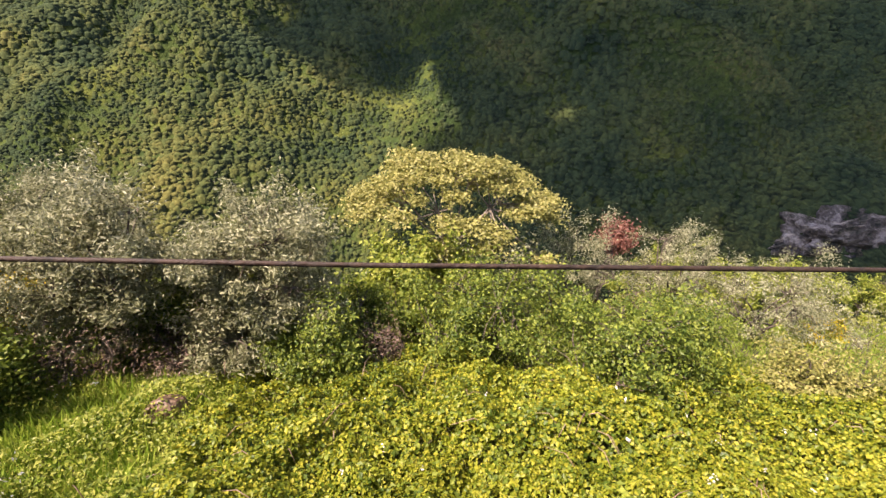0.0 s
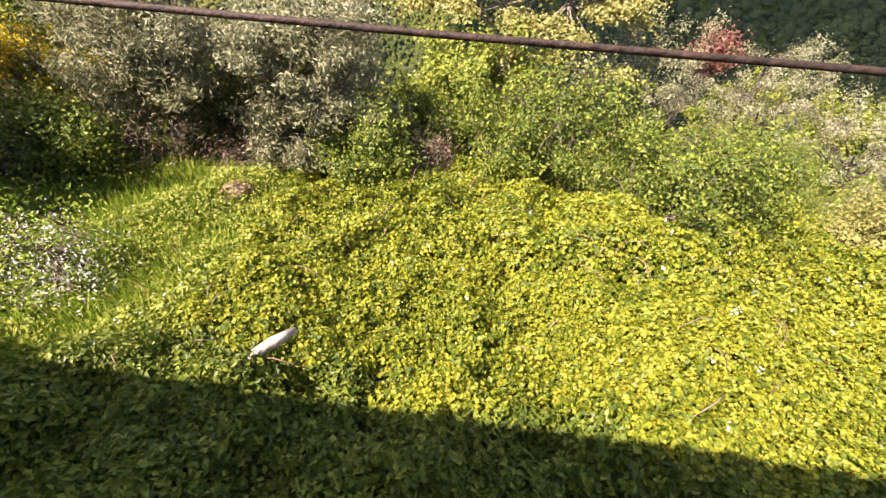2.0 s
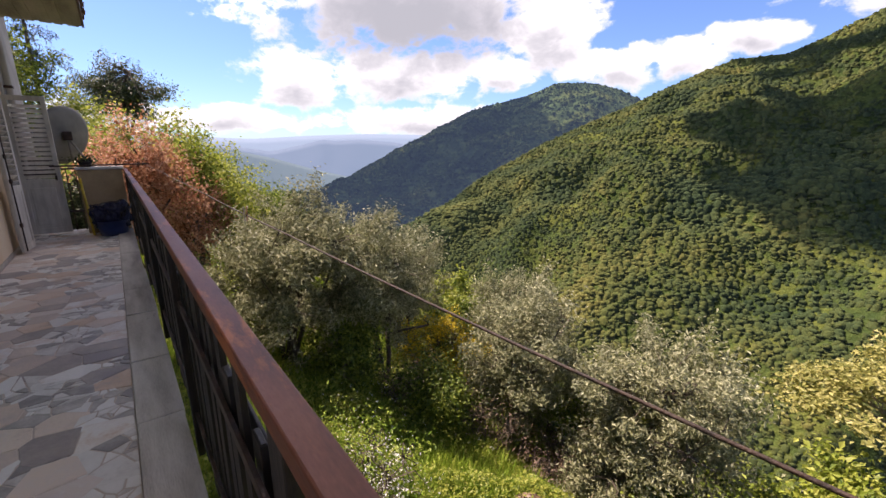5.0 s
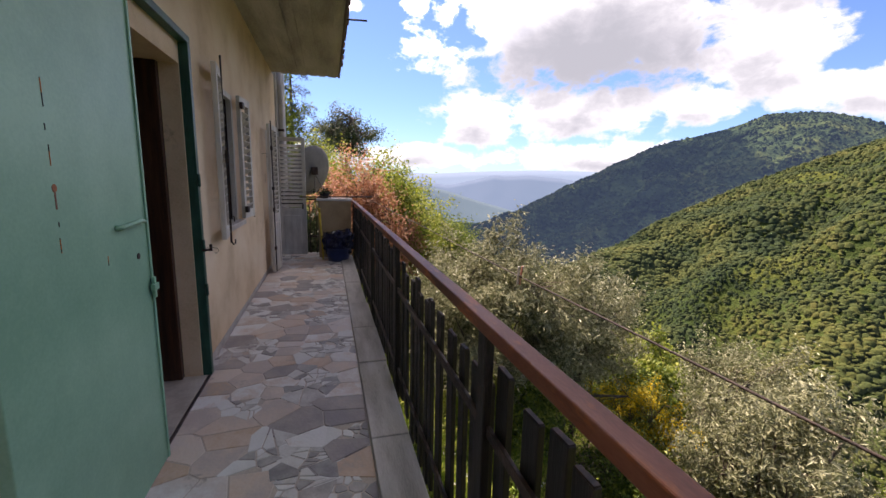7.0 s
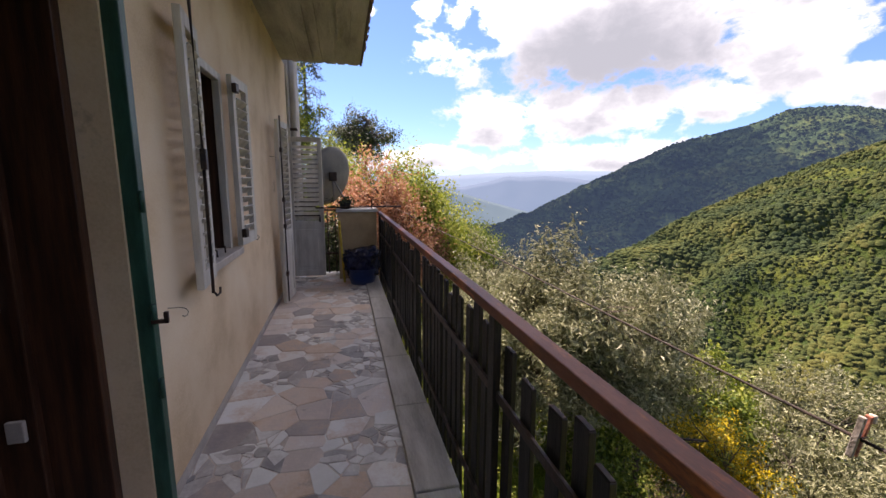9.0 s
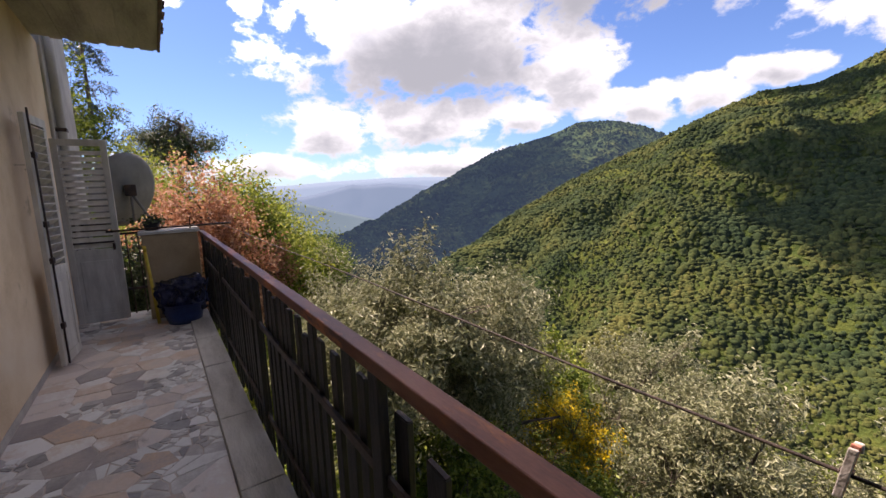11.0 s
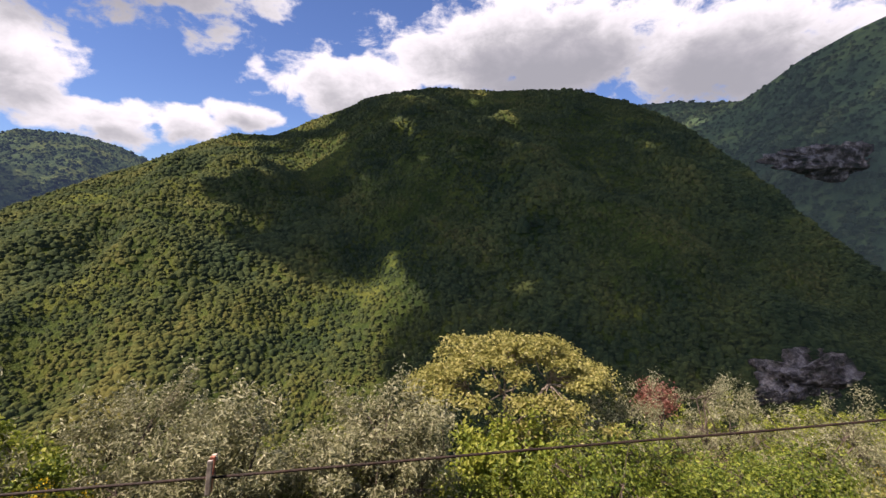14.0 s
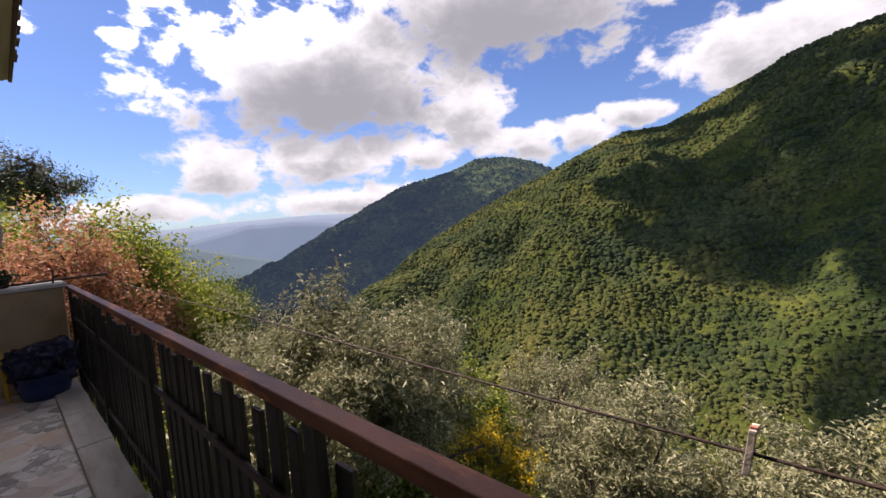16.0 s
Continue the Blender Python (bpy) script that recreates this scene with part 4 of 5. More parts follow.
pot = thing("flower_pot", (-7.74, 0.72, 1.03), "dark plastic pot with a drooping plant on the pier", "flower pot")
bm = tube([(0, 0, 0.0), (0, 0, 0.07), (0, 0, 0.11)], [0.065, 0.085, 0.09], 16)
part("pot", bm, M["pot"], pot)
rng = np.random.default_rng(3)
q = rng.normal(0, 1, (160, 3)) * (0.075, 0.085, 0.04) + (0, 0, 0.12)
tagged(leaf_cloud("foliage", q, rng.normal(0, 1, (160, 3)) + (0, 0, 0.6), 0.05, M["pine"], rng, pot), kind="stuff")

bag = thing("plastic_bag", (-7.22, 0.93, 0.0), "full dark blue plastic bag slumped in a basin", "bag")
bm = bmesh.new()
bmesh.ops.create_icosphere(bm, subdivisions=5, radius=1.0)
for v in bm.verts:
    f = 1 + 0.28 * noise.noise(v.co * 2.1) + 0.16 * noise.noise(v.co * 5.5) + 0.08 * noise.noise(v.co * 12)
    v.co = Vector((v.co.x * 0.20 * f, v.co.y * 0.23 * f, 0.31 + v.co.z * 0.29 * f))
    if v.co.z > 0.40:
        v.co.x *= 1.18 + 0.5 * (v.co.z - 0.4)
        v.co.y *= 1.15
    top = 0.50 + 0.05 * noise.noise(v.co * 9) + 0.10 * v.co.y
    if v.co.z > top:
        v.co.z = top - 0.12 * (v.co.z - top)
for f in bm.faces:
    f.smooth = True
part("sack", bm, M["bag"], bag)
basin = thing("plastic_basin", (-7.22, 0.93, 0.0), "dark blue round plastic basin on the floor", "basin")
bm = bmesh.new()
rings = []
for r, z in ((0.165, 0.0), (0.19, 0.10), (0.215, 0.22), (0.23, 0.23), (0.205, 0.215), (0.18, 0.10), (0.155, 0.012)):
    rings.append([bm.verts.new((r * math.cos(i * math.tau / 28), r * math.sin(i * math.tau / 28), z)) for i in range(28)])
for a1, b1 in zip(rings, rings[1:]):
    for i in range(28):
        bm.faces.new((a1[i], a1[(i + 1) % 28], b1[(i + 1) % 28], b1[i])).smooth = True
bm.faces.new(rings[0][::-1])
bm.faces.new(rings[-1])
part("bowl", bm, M["basin"], basin)
part("handle", tube([(0.10, 0.20, 0.22), (0.12, 0.24, 0.40), (-0.02, 0.27, 0.46), (-0.12, 0.22, 0.30)], 0.006, 6), M["basin"], basin)
stick = thing("yard_broom", (-7.45, 0.60, 0.0), "yellow wooden broom handle leaning on the pier", "broom")
part("shaft", tube([(0.16, 0.08, 0.0), (0.06, 0.055, 0.45), (-0.052, 0.03, 0.80)], 0.017, 10), M["yellow"], stick)
part("grip", tube([(-0.052, 0.03, 0.80), (-0.058, 0.028, 0.87)], 0.020, 10), M["yellow"], stick)

dish = thing("satellite_dish", (-8.35, 0.55, 1.0), "grey weathered satellite dish seen from behind on a bracket", "satellite dish")
bm = bmesh.new()
rings = []
for side in (0, 1):
    for j in range(9):
        r = 0.44 * j / 8
        z = 0.10 * (r / 0.44) ** 2 + (0.012 if side else 0.0)
        rings.append([bm.verts.new((r * math.cos(i * math.tau / 36), 1.08 * r * math.sin(i * math.tau / 36), z)) for i in range(36)] if j else [bm.verts.new((0, 0, z))] * 36)
for grp in (rings[:9], rings[9:]):
    for a1, b1 in zip(grp, grp[1:]):
        for i in range(36):
            q = [a1[i], a1[(i + 1) % 36], b1[(i + 1) % 36], b1[i]]
            q = q if q[0] is not q[1] else [q[0], q[2], q[3]]
            bm.faces.new(q).smooth = True
for i in range(36):
    bm.faces.new((rings[8][i], rings[8][(i + 1) % 36], rings[17][(i + 1) % 36], rings[17][i]))
reflector = part("reflector", bm, M["dish"], dish)
reflector.matrix_basis = look((0, 0, 0.50), (3.0, 2.9, -0.4)) @ pose(0, 0, 0, 0, 0, 20)
part("clamp", box((0.02, -0.06, 0.44), (0.12, 0.06, 0.58), 0.01), M["iron"], dish)
part("arm", tube([(0.08, 0.0, 0.48), (0.16, 0.10, 0.28), (0.20, 0.16, 0.16)], 0.016, 8), M["dish"], dish)
part("mast", tube([(0.02, -0.30, 0.10), (0.05, 0.0, 0.14), (0.07, 0.0, 0.55)], 0.022, 10), M["dish"], dish)
part("wall_plate", box((-0.05, -0.66, 0.0), (0.09, -0.28, 0.14), 0.005), M["iron"], dish)

# ---- plants ----
def shell(rng, n, centre, radii, fill=0.55):
    """Places in an ellipsoid, thicker towards its outside, and their outward directions."""
    d = rng.normal(0, 1, (n, 3))
    d /= np.linalg.norm(d, axis=1, keepdims=True)
    r = 1 - (1 - fill) * rng.random(n) ** 1.5
    lump = 1 + 0.22 * np.sin(d[:, 0] * 5 + centre[0]) * np.cos(d[:, 1] * 4 + centre[1] * 2) + 0.18 * np.sin(d[:, 2] * 7 + d[:, 0] * 4 + centre[0] * 3)
    return np.asarray(centre) + d * (r * lump)[:, None] * radii, d


def woody(name, base, centre, radii, label, category, leaf_mat, bark, rng, tips=110, per=70, leaf=0.07, slim=0.3, stems=3, girth=0.09,
          clump=0.17, twig=0.006, group="", fill=0.5, drop=0.0, upright=0.3, reach=0.30):
    """A tree or shrub: tapered stems, limbs, twigs and a crown of leaf clumps."""
    base, centre, radii = np.array(base, float), np.array(centre, float), np.array(radii, float)
    base[2] = float(ground(base[0], base[1])) - 0.05 if base[2] is None or math.isnan(base[2]) else base[2]
    tree = thing(name, base, label, category, group)
    c = centre - base
    ends, out = shell(rng, tips, c, radii * 0.90, fill)
    sprigs = rng.random(tips) < 0.22
    ends = ends + out * (radii * np.where(sprigs, rng.uniform(0.05, 0.28, tips), 0)[:, None]) + (0, 0, 1) * np.where(sprigs, 0.10, 0)[:, None]
    trunk = bmesh.new()
    hubs = []
    for k in range(stems):
        a = k * math.tau / stems + rng.uniform(-0.5, 0.5)
        lean = np.array((math.cos(a), math.sin(a), 0)) * radii * 0.38
        fork = c * (0.45, 0.45, 0.5) + lean * 0.45
        fork[2] = max(fork[2], 0.25)
        start = np.array((math.cos(a), math.sin(a), 0)) * girth * (0.7 if stems > 1 else 0)
        mid = start + (fork - start) * 0.5 + rng.normal(0, 0.06, 3)
        add_tube(trunk, [start, mid, fork], [girth * 1.1, girth * 0.8, girth * 0.62], 8)
        for _ in range(3):
            hub = c + lean * 0.9 + rng.normal(0, reach, 3) * radii
            limb = tube([fork, (fork + hub) / 2 + rng.normal(0, 0.07, 3), hub], [girth * 0.55, girth * 0.38, girth * 0.22], 6)
            part("limb", limb, bark, tree)
            hubs.append(hub)
    hubs = np.array(hubs)
    part("trunk", trunk, bark, tree)
    v, f = [], []
    for e in ends:
        h = hubs[np.argmin(((hubs - e) ** 2).sum(1))]
        m = (h + e) / 2 + rng.normal(0, 0.08, 3)
        m[2] += 0.05
        for a, b, w0, w1 in ((h, m, 2.0, 1.3), (m, e, 1.3, 0.5)):
            d = b - a
            s = np.cross(d, (0.3, 0.2, 1.0))
            s /= np.linalg.norm(s) + 1e-9
            t = np.cross(d, s)
            t /= np.linalg.norm(t) + 1e-9
            i = len(v)
            for q, w in ((a, w0), (b, w1)):
                v += [q + s * twig * w, q - s * twig * w * 0.5 + t * twig * w * 0.87, q - s * twig * w * 0.5 - t * twig * w * 0.87]
            f += [(i, i + 1, i + 4, i + 3), (i + 1, i + 2, i + 5, i + 4), (i + 2, i, i + 3, i + 5)]
    tagged(arrays("twig_growth", v, f, bark, tree), kind="stuff")
    n = tips * per
    at = np.repeat(ends, per, 0)
    n_out = np.repeat(out, per, 0) * 0.6 + (0, 0, upright)
    spread_at = rng.normal(0, 1, (n, 3)) * clump * (1, 1, 0.8)
    shoot = np.repeat(out + (0, 0, 0.35), per, 0)
    spread_at = spread_at * 0.75 + shoot * rng.normal(0, 0.8, (n, 1)) * clump
    spread_at[:, 2] -= drop * np.abs(rng.normal(0, 1, n))
    leaf_cloud("crown", at + spread_at, n_out, leaf, leaf_mat, rng, tree, slim, 0.6)
    return tree


NAN = float("nan")
rng = np.random.default_rng(21)
OLIVE = "grey-green olive tree with several stems on the slope"
for base, centre, radii, tips, per in (
        ((-7.8, 3.5), (-7.3, 3.85, -1.25), (1.7, 1.6, 1.50), 230, 150), ((-7.3, 5.7), (-7.3, 5.6, -1.7), (1.15, 1.1, 1.35), 140, 110),
        ((-4.5, 7.5), (-4.3, 7.4, -3.1), (1.3, 1.15, 1.45), 170, 130), ((-1.9, 8.3), (-1.7, 8.1, -3.5), (1.4, 1.25, 1.60), 190, 150), ((-1.9, 7.3), (-1.9, 7.2, -4.4), (0.9, 0.7, 0.8), 90, 110),
        ((-6.4, 9.8), (-6.3, 9.7, -3.6), (1.6, 1.4, 1.4), 130, 100), ((-9.5, 7.6), (-9.5, 7.6, -2.7), (1.6, 1.5, 1.7), 150, 110), ((-3.4, 9.4), (-3.3, 9.3, -4.4), (1.0, 0.9, 0.9), 110, 90),
        ((10.7, 14.2), (10.7, 14.0, -6.5), (2.1, 1.6, 1.7), 110, 70), ((12.6, 11.4), (12.4, 11.3, -6.2), (2.4, 1.7, 1.5), 110, 70),
        ((16.5, 12.5), (16.3, 12.4, -8.3), (2.2, 1.7, 1.3), 80, 60), ((-11.5, 4.6), (-11.4, 4.6, -1.6), (1.5, 1.4, 1.5), 100, 70), ((6.6, 13.2), (6.6, 13.0, -6.0), (1.7, 1.4, 1.6), 90, 70)):
    woody("olive_tree", (*base, NAN), centre, radii, OLIVE, "tree", M["olive"], M["bark"], rng, tips, int(per * 1.2), 0.094, 0.34, 4, 0.07, 0.145, group="olive trees")


def spreading_tree(name, base, top, radii, pads, label, leaf_mat, bark, rng):
    """A broad umbrella of flat leaf pads on pale forking limbs, with gaps between the pads."""
    base = np.array((base[0], base[1], float(ground(base[0], base[1])) - 0.05))
    tree = thing(name, base, label, "tree")
    c = np.array(top) - base - (0, 0, radii[2])
    fork = c * (0.8, 0.8, 0.62)
    part("trunk", tube([(0, 0, 0), fork * 0.5 + (0.10, 0.05, 0), fork], [0.11, 0.09, 0.065], 8), bark, tree)
    hubs = []
    for k in range(7):
        a = k * math.tau / 7 + rng.uniform(-0.3, 0.3)
        hub = c + np.array((math.cos(a) * radii[0] * 0.42, math.sin(a) * radii[1] * 0.42, radii[2] * rng.uniform(0.15, 0.5)))
        part("limb", tube([fork, fork + (hub - fork) * 0.45 + (0, 0, 0.12), hub], [0.050, 0.036, 0.024], 7), bark, tree)
        hubs.append(hub)
    hubs = np.array(hubs)
    spots, nrm = [], []
    for k in range(pads):
        a = k * 2.399963 + rng.uniform(-0.2, 0.2)
        q = math.sqrt((k + 0.6) / pads) * rng.uniform(0.92, 1.06)
        lift = math.sqrt(max(0.0, 1 - min(q, 1.0) ** 2.2))
        at = c + np.array((math.cos(a) * q * radii[0], math.sin(a) * q * radii[1], radii[2] * (lift * rng.uniform(0.62, 1.06) - 0.15 * rng.random())))
        if math.sin(a) < -0.3 and 0.5 < q < 0.72 and abs(math.cos(a)) < 0.45:
            continue
        hub = hubs[np.argmin(((hubs - at) ** 2).sum(1))]
        mid = (hub + at) / 2 + (rng.uniform(-0.12, 0.12), rng.uniform(-0.12, 0.12), -0.10)
        part("branch", tube([hub, mid, at - (0, 0, 0.05)], [0.022, 0.015, 0.008], 5), bark, tree)
        wide = rng.uniform(0.26, 0.56)
        n = int(760 * wide)
        d = rng.normal(0, 0.52, (n, 2)) * wide
        spots.append(np.stack([at[0] + d[:, 0], at[1] + d[:, 1], at[2] + rng.normal(0, 0.075, n) - 0.22 * (d ** 2).sum(1)], -1))
        nrm.append(np.stack([0.6 * d[:, 0], 0.6 * d[:, 1], np.full(n, 1.0)], -1))
    leaf_cloud("crown", np.concatenate(spots), np.concatenate(nrm), 0.108, leaf_mat, rng, tree, 0.62, 0.55)
    return tree


spreading_tree("yellow_tree", (1.9, 12.8), (2.3, 12.9, -2.35), (3.2, 2.5, 2.2), 74, "broad tree in pale yellow spring leaf with pale limbs", M["yellow_leaf"], M["bark_pale"], rng)
woody("grey_shrub", (3.2, 12.0, NAN), (3.2, 12.0, -6.0), (2.6, 1.6, 1.3), "olive-green leafy shrub below the yellow tree", "shrub", M["olive"], M["bark"], rng, 130, 60, 0.11, 0.6, 4, 0.05, 0.22)
woody("red_shrub", (8.9, 15.2, NAN), (8.95, 15.0, -6.0), (0.45, 0.5, 0.55), "small tree in red young leaf", "tree", M["red_leaf"], M["bark"], rng, 60, 60, 0.11, 0.6, 2, 0.05, 0.18)
woody("acer_tree", (-12.8, 1.4, NAN), (-12.6, 1.5, 0.35), (1.2, 1.15, 1.4), "small tree in orange-red leaf beyond the balcony end", "tree", M["acer"], M["bark"], rng, 190, 80, 0.085, 0.6, 3, 0.07, 0.20)
woody("acer_tree", (-13.6, 3.1, NAN), (-13.4, 2.75, -0.95), (1.2, 0.95, 1.1), "orange-red young tree lower on the slope", "tree", M["acer"], M["bark"], rng, 100, 60, 0.085, 0.6, 3, 0.05, 0.20)
for base, centre, radii in (((-16.5, 2.7), (-16.4, 2.7, 0.45), (1.5, 1.4, 1.7)), ((-17.5, 4.4), (-17.5, 4.3, -0.6), (1.5, 1.3, 1.7)), ((-15.0, 4.0), (-15.0, 3.9, -1.1), (1.4, 1.2, 1.3)), ((-23, 0.0), (-23, 0.0, 2.0), (1.8, 1.1, 1.5)), ((-14.6, 2.9), (-14.6, 2.9, 0.5), (0.9, 0.8, 1.1)), ((-17.0, 1.2), (-17, 1.2, 0.7), (1.2, 0.9, 1.2))):
    woody("lime_tree", (*base, NAN), centre, radii, "broadleaf tree in fresh lime-green leaf", "tree", M["lime"], M["bark"], rng, 110, 60, 0.12, 0.6, 3, 0.08, 0.24, group="lime-green trees")
for base, centre, radii in (((-20.5, 6.0), (-20.4, 5.9, -1.8), (1.7, 1.5, 1.5)), ((-22.5, 7.4), (-22.4, 7.3, -2.9), (2.0, 1.7, 1.5)), ((-26, 5.0), (-26, 5.0, -0.6), (2.6, 2.2, 2.0)), ((-28, 9.0), (-28, 9.0, -3.4), (3, 2.4, 2.0)), ((-25, -1.5), (-25, -1.8, 4.2), (2.6, 1.3, 2.6))):
    woody("dark_tree", (*base, NAN), centre, radii, "dense dark green evergreen tree on the slope", "tree", M["bramble_dark"], M["bark"], rng, 90, 60, 0.16, 0.5, 3, 0.08, 0.28, group="dark evergreen trees")
woody("umbrella_pine", (-36, 1.9, NAN), (-36, 2.1, 4.75), (2.6, 2.7, 1.95), "umbrella pine with flat dark crown and bare trunk", "tree", M["pine"], M["bark"], rng, 170, 90, 0.26, 0.2, 1, 0.17, 0.30, 0.03, fill=0.35)
spruce = thing("blue_spruce", (-26.5, -1.15, float(ground(-26.5, -1.15))), "blue-grey conifer with drooping branches behind the house", "tree")
height = 9.6 - spruce.location.z
part("trunk", tube([(0, 0, 0), (0, 0, height)], [0.16, 0.03], 8), M["bark"], spruce)
pts, nrm = [], []
for i in range(64):
    z = height * (0.35 + 0.65 * rng.random())
    reach = 0.3 + 1.9 * (1 - (z / height - 0.35) / 0.65)
    a = rng.uniform(0, math.tau)
    s = rng.random(120) ** 0.7
    q = np.stack([np.cos(a) * reach * s, np.sin(a) * reach * s, z - 0.28 * reach * s ** 2], -1) + rng.normal(0, 0.075, (120, 3)) * (1, 1, 1.3)
    pts.append(q)
    nrm.append(rng.normal(0, 1, (120, 3)))
leaf_cloud("crown", np.concatenate(pts), np.concatenate(nrm), 0.17, M["spruce"], rng, spruce, 0.2)

# shrubs between the brambles and the trees
GREEN = [((3.0, 8.2), (3.0, 8.0, -4.25), (1.9, 1.3, 1.25), "bramble_dark"), ((5.3, 6.8), (5.2, 6.6, -3.95), (1.75, 1.1, 1.05), "bramble_dark"), ((0.2, 8.6), (0.3, 8.4, -5.0), (1.1, 0.9, 0.9), "bramble_dark"),
         ((-0.6, 7.1), (-0.5, 7.0, -4.5), (0.8, 0.7, 0.7), "bramble_dark"), ((1.5, 10.2), (1.5, 10.0, -5.2), (1.7, 1.2, 1.3), "lime"), ((7.6, 9.0), (7.6, 8.9, -5.4), (1.7, 1.2, 1.0), "bramble_dark"),
         ((14.5, 18.5), (14.5, 18.2, -10.4), (3.0, 2.0, 1.7), "lime"), ((19.5, 18.5), (19.5, 18.2, -10.8), (3.2, 2.0, 1.8), "lime"), ((25, 18.5), (25, 18.2, -11.3), (3.4, 2.0, 1.8), "lime"), ((30, 17), (30, 17, -11.3), (3.4, 2.0, 1.8), "lime"),
         ((-8.8, 9.6), (-8.8, 9.5, -4.9), (1.3, 1.1, 1.0), "bramble_dark"), ((-3.1, 9.6), (-3.1, 9.5, -4.9), (1.4, 1.0, 1.0), "lime"), ((-10.5, 10.5), (-10.5, 10.5, -4.8), (1.8, 1.3, 1.3), "lime"), ((-13.5, 8.0), (-13.5, 8.0, -3.4), (1.8, 1.4, 1.5), "lime"),
         ((-16.5, 9.5), (-16.5, 9.5, -4.2), (2.2, 1.6, 1.7), "bramble_dark"), ((9.5, 6.8), (9.5, 6.6, -4.9), (1.4, 1.0, 0.8), "yellow_leaf"), ((-9.3, 0.5), (-9.3, 0.45, -0.35), (0.7, 0.42, 0.95), "pine"), ((-10.2, 2.2), (-10.2, 2.2, -2.3), (0.8, 0.7, 0.55), "lime"), ((-7.0, 4.6), (-7.0, 4.5, -3.2), (1.0, 0.7, 0.7), "bramble_dark"), ((-5.3, 5.9), (-5.3, 5.8, -3.9), (0.9, 0.6, 0.55), "bramble_dark"), ((-8.9, 3.1), (-8.9, 3.1, -2.75), (0.9, 0.6, 0.5), "bramble_dark"), ((-3.9, 7.9), (-3.9, 7.8, -4.7), (0.9, 0.7, 0.8), "bramble_dark")]
for base, centre, radii, mat in GREEN:
    woody("green_shrub", (*base, NAN), centre, radii, "dense leafy green shrub on the hillside", "shrub", M[mat], M["bark"], rng, 150, 95, 0.072 if centre[1] < 9 else 0.13, 0.62, 4, 0.035, 0.17, group="green shrubs")
for base, centre, radii in (((-5.4, 6.6), (-5.3, 6.5, -4.4), (0.75, 0.6, 0.65)), ((-6.6, 6.4), (-6.6, 6.3, -4.5), (0.9, 0.7, 0.6)), ((0.6, 7.6), (0.6, 7.5, -4.9), (0.6, 0.5, 0.6)), ((-3.0, 7.0), (-3.0, 6.9, -4.7), (0.7, 0.5, 0.5)), ((8.5, 11.5), (8.5, 11.4, -6.6), (1.2, 0.9, 0.7)), ((-5.9, 5.4), (-5.9, 5.3, -4.0), (0.9, 0.6, 0.5)), ((-8.3, 5.0), (-8.3, 5.0, -3.3), (1.2, 0.8, 0.7)), ((-4.4, 6.6), (-4.4, 6.5, -4.3), (0.9, 0.6, 0.7)), ((-9.6, 4.2), (-9.6, 4.2, -2.9), (1.0, 0.7, 0.6)), ((-2.9, 7.4), (-2.9, 7.3, -4.6), (0.8, 0.6, 0.7))):
    woody("dry_shrub", (*base, NAN), centre, radii, "tangled dry brown shrub under the olives", "shrub", M["dry"], M["bark"], rng, 90, 30, 0.08, 0.12, 5, 0.02, 0.15, group="dry shrubs")
for base, centre, radii, n in (((-7.7, 8.0), (-7.6, 7.9, -4.3), (0.9, 0.8, 1.0), 130), ((-6.6, 8.3), (-6.6, 8.2, -4.6), (0.6, 0.5, 0.7), 50), ((14.3, 11.0), (14.3, 10.9, -7.0), (0.7, 0.5, 0.5), 30), ((-8.4, 7.4), (-8.4, 7.3, -4.4), (0.6, 0.5, 0.7), 40)):
    b = woody("broom_shrub", (*base, NAN), centre, radii, "broom shrub covered in bright yellow flowers", "shrub", M["broom"], M["bark"], rng, n, 70, 0.05, 0.6, 5, 0.018, 0.10, group="broom shrubs")
    q, o = shell(rng, n * 45, np.array(centre) - np.array(b.location), np.array(radii), 0.3)
    leaf_cloud("stem_growth", q, o + (0, 0, 1.5), 0.10, M["bramble_dark"], rng, b, 0.12)
woody("pale_shrub", (-3.2, 3.1, NAN), (-3.2, 3.1, -2.95), (0.95, 0.6, 0.42), "low pale silvery-leaved shrub in the grass", "shrub", M["petal"], M["bark"], rng, 60, 26, 0.04, 0.4, 5, 0.012, 0.16)
woody("sapling", (-3.3, 3.2, NAN), (-3.3, 3.2, -3.0), (1.1, 0.7, 0.45), "low green sapling among the pale shrub", "shrub", M["grass"], M["bark"], rng, 90, 50, 0.06, 0.4, 5, 0.012, 0.18)


def bramble_height(x, y):
    h = 0.36 + 0.24 * wavy(x, y, 0.75, 1.0) + 0.20 * wavy(x, y, 0.30, 4.0) + 0.10 * wavy(x, y, 0.13, 7.0) + 0.35 * np.exp(-((x - 3.2) / 2.6) ** 2 - ((y - 5.6) / 1.3) ** 2)
    return np.maximum(h, 0.16 + 0.05 * wavy(x, y, 0.13, 7.0))


def bramble_mask(x, y):
    edge = -1.5 - 2.4 * np.exp(-((y - 1.4) / 1.15) ** 2) + 0.35 * wavy(x, y, 0.5, 2.0) + 0.5 * np.clip(3.2 - y, 0, 1) * 1.6
    return (x > edge) & (y < 7.4 + 0.5 * wavy(x, y, 1.0, 6.0) - 0.08 * np.clip(x - 6, 0, 9))


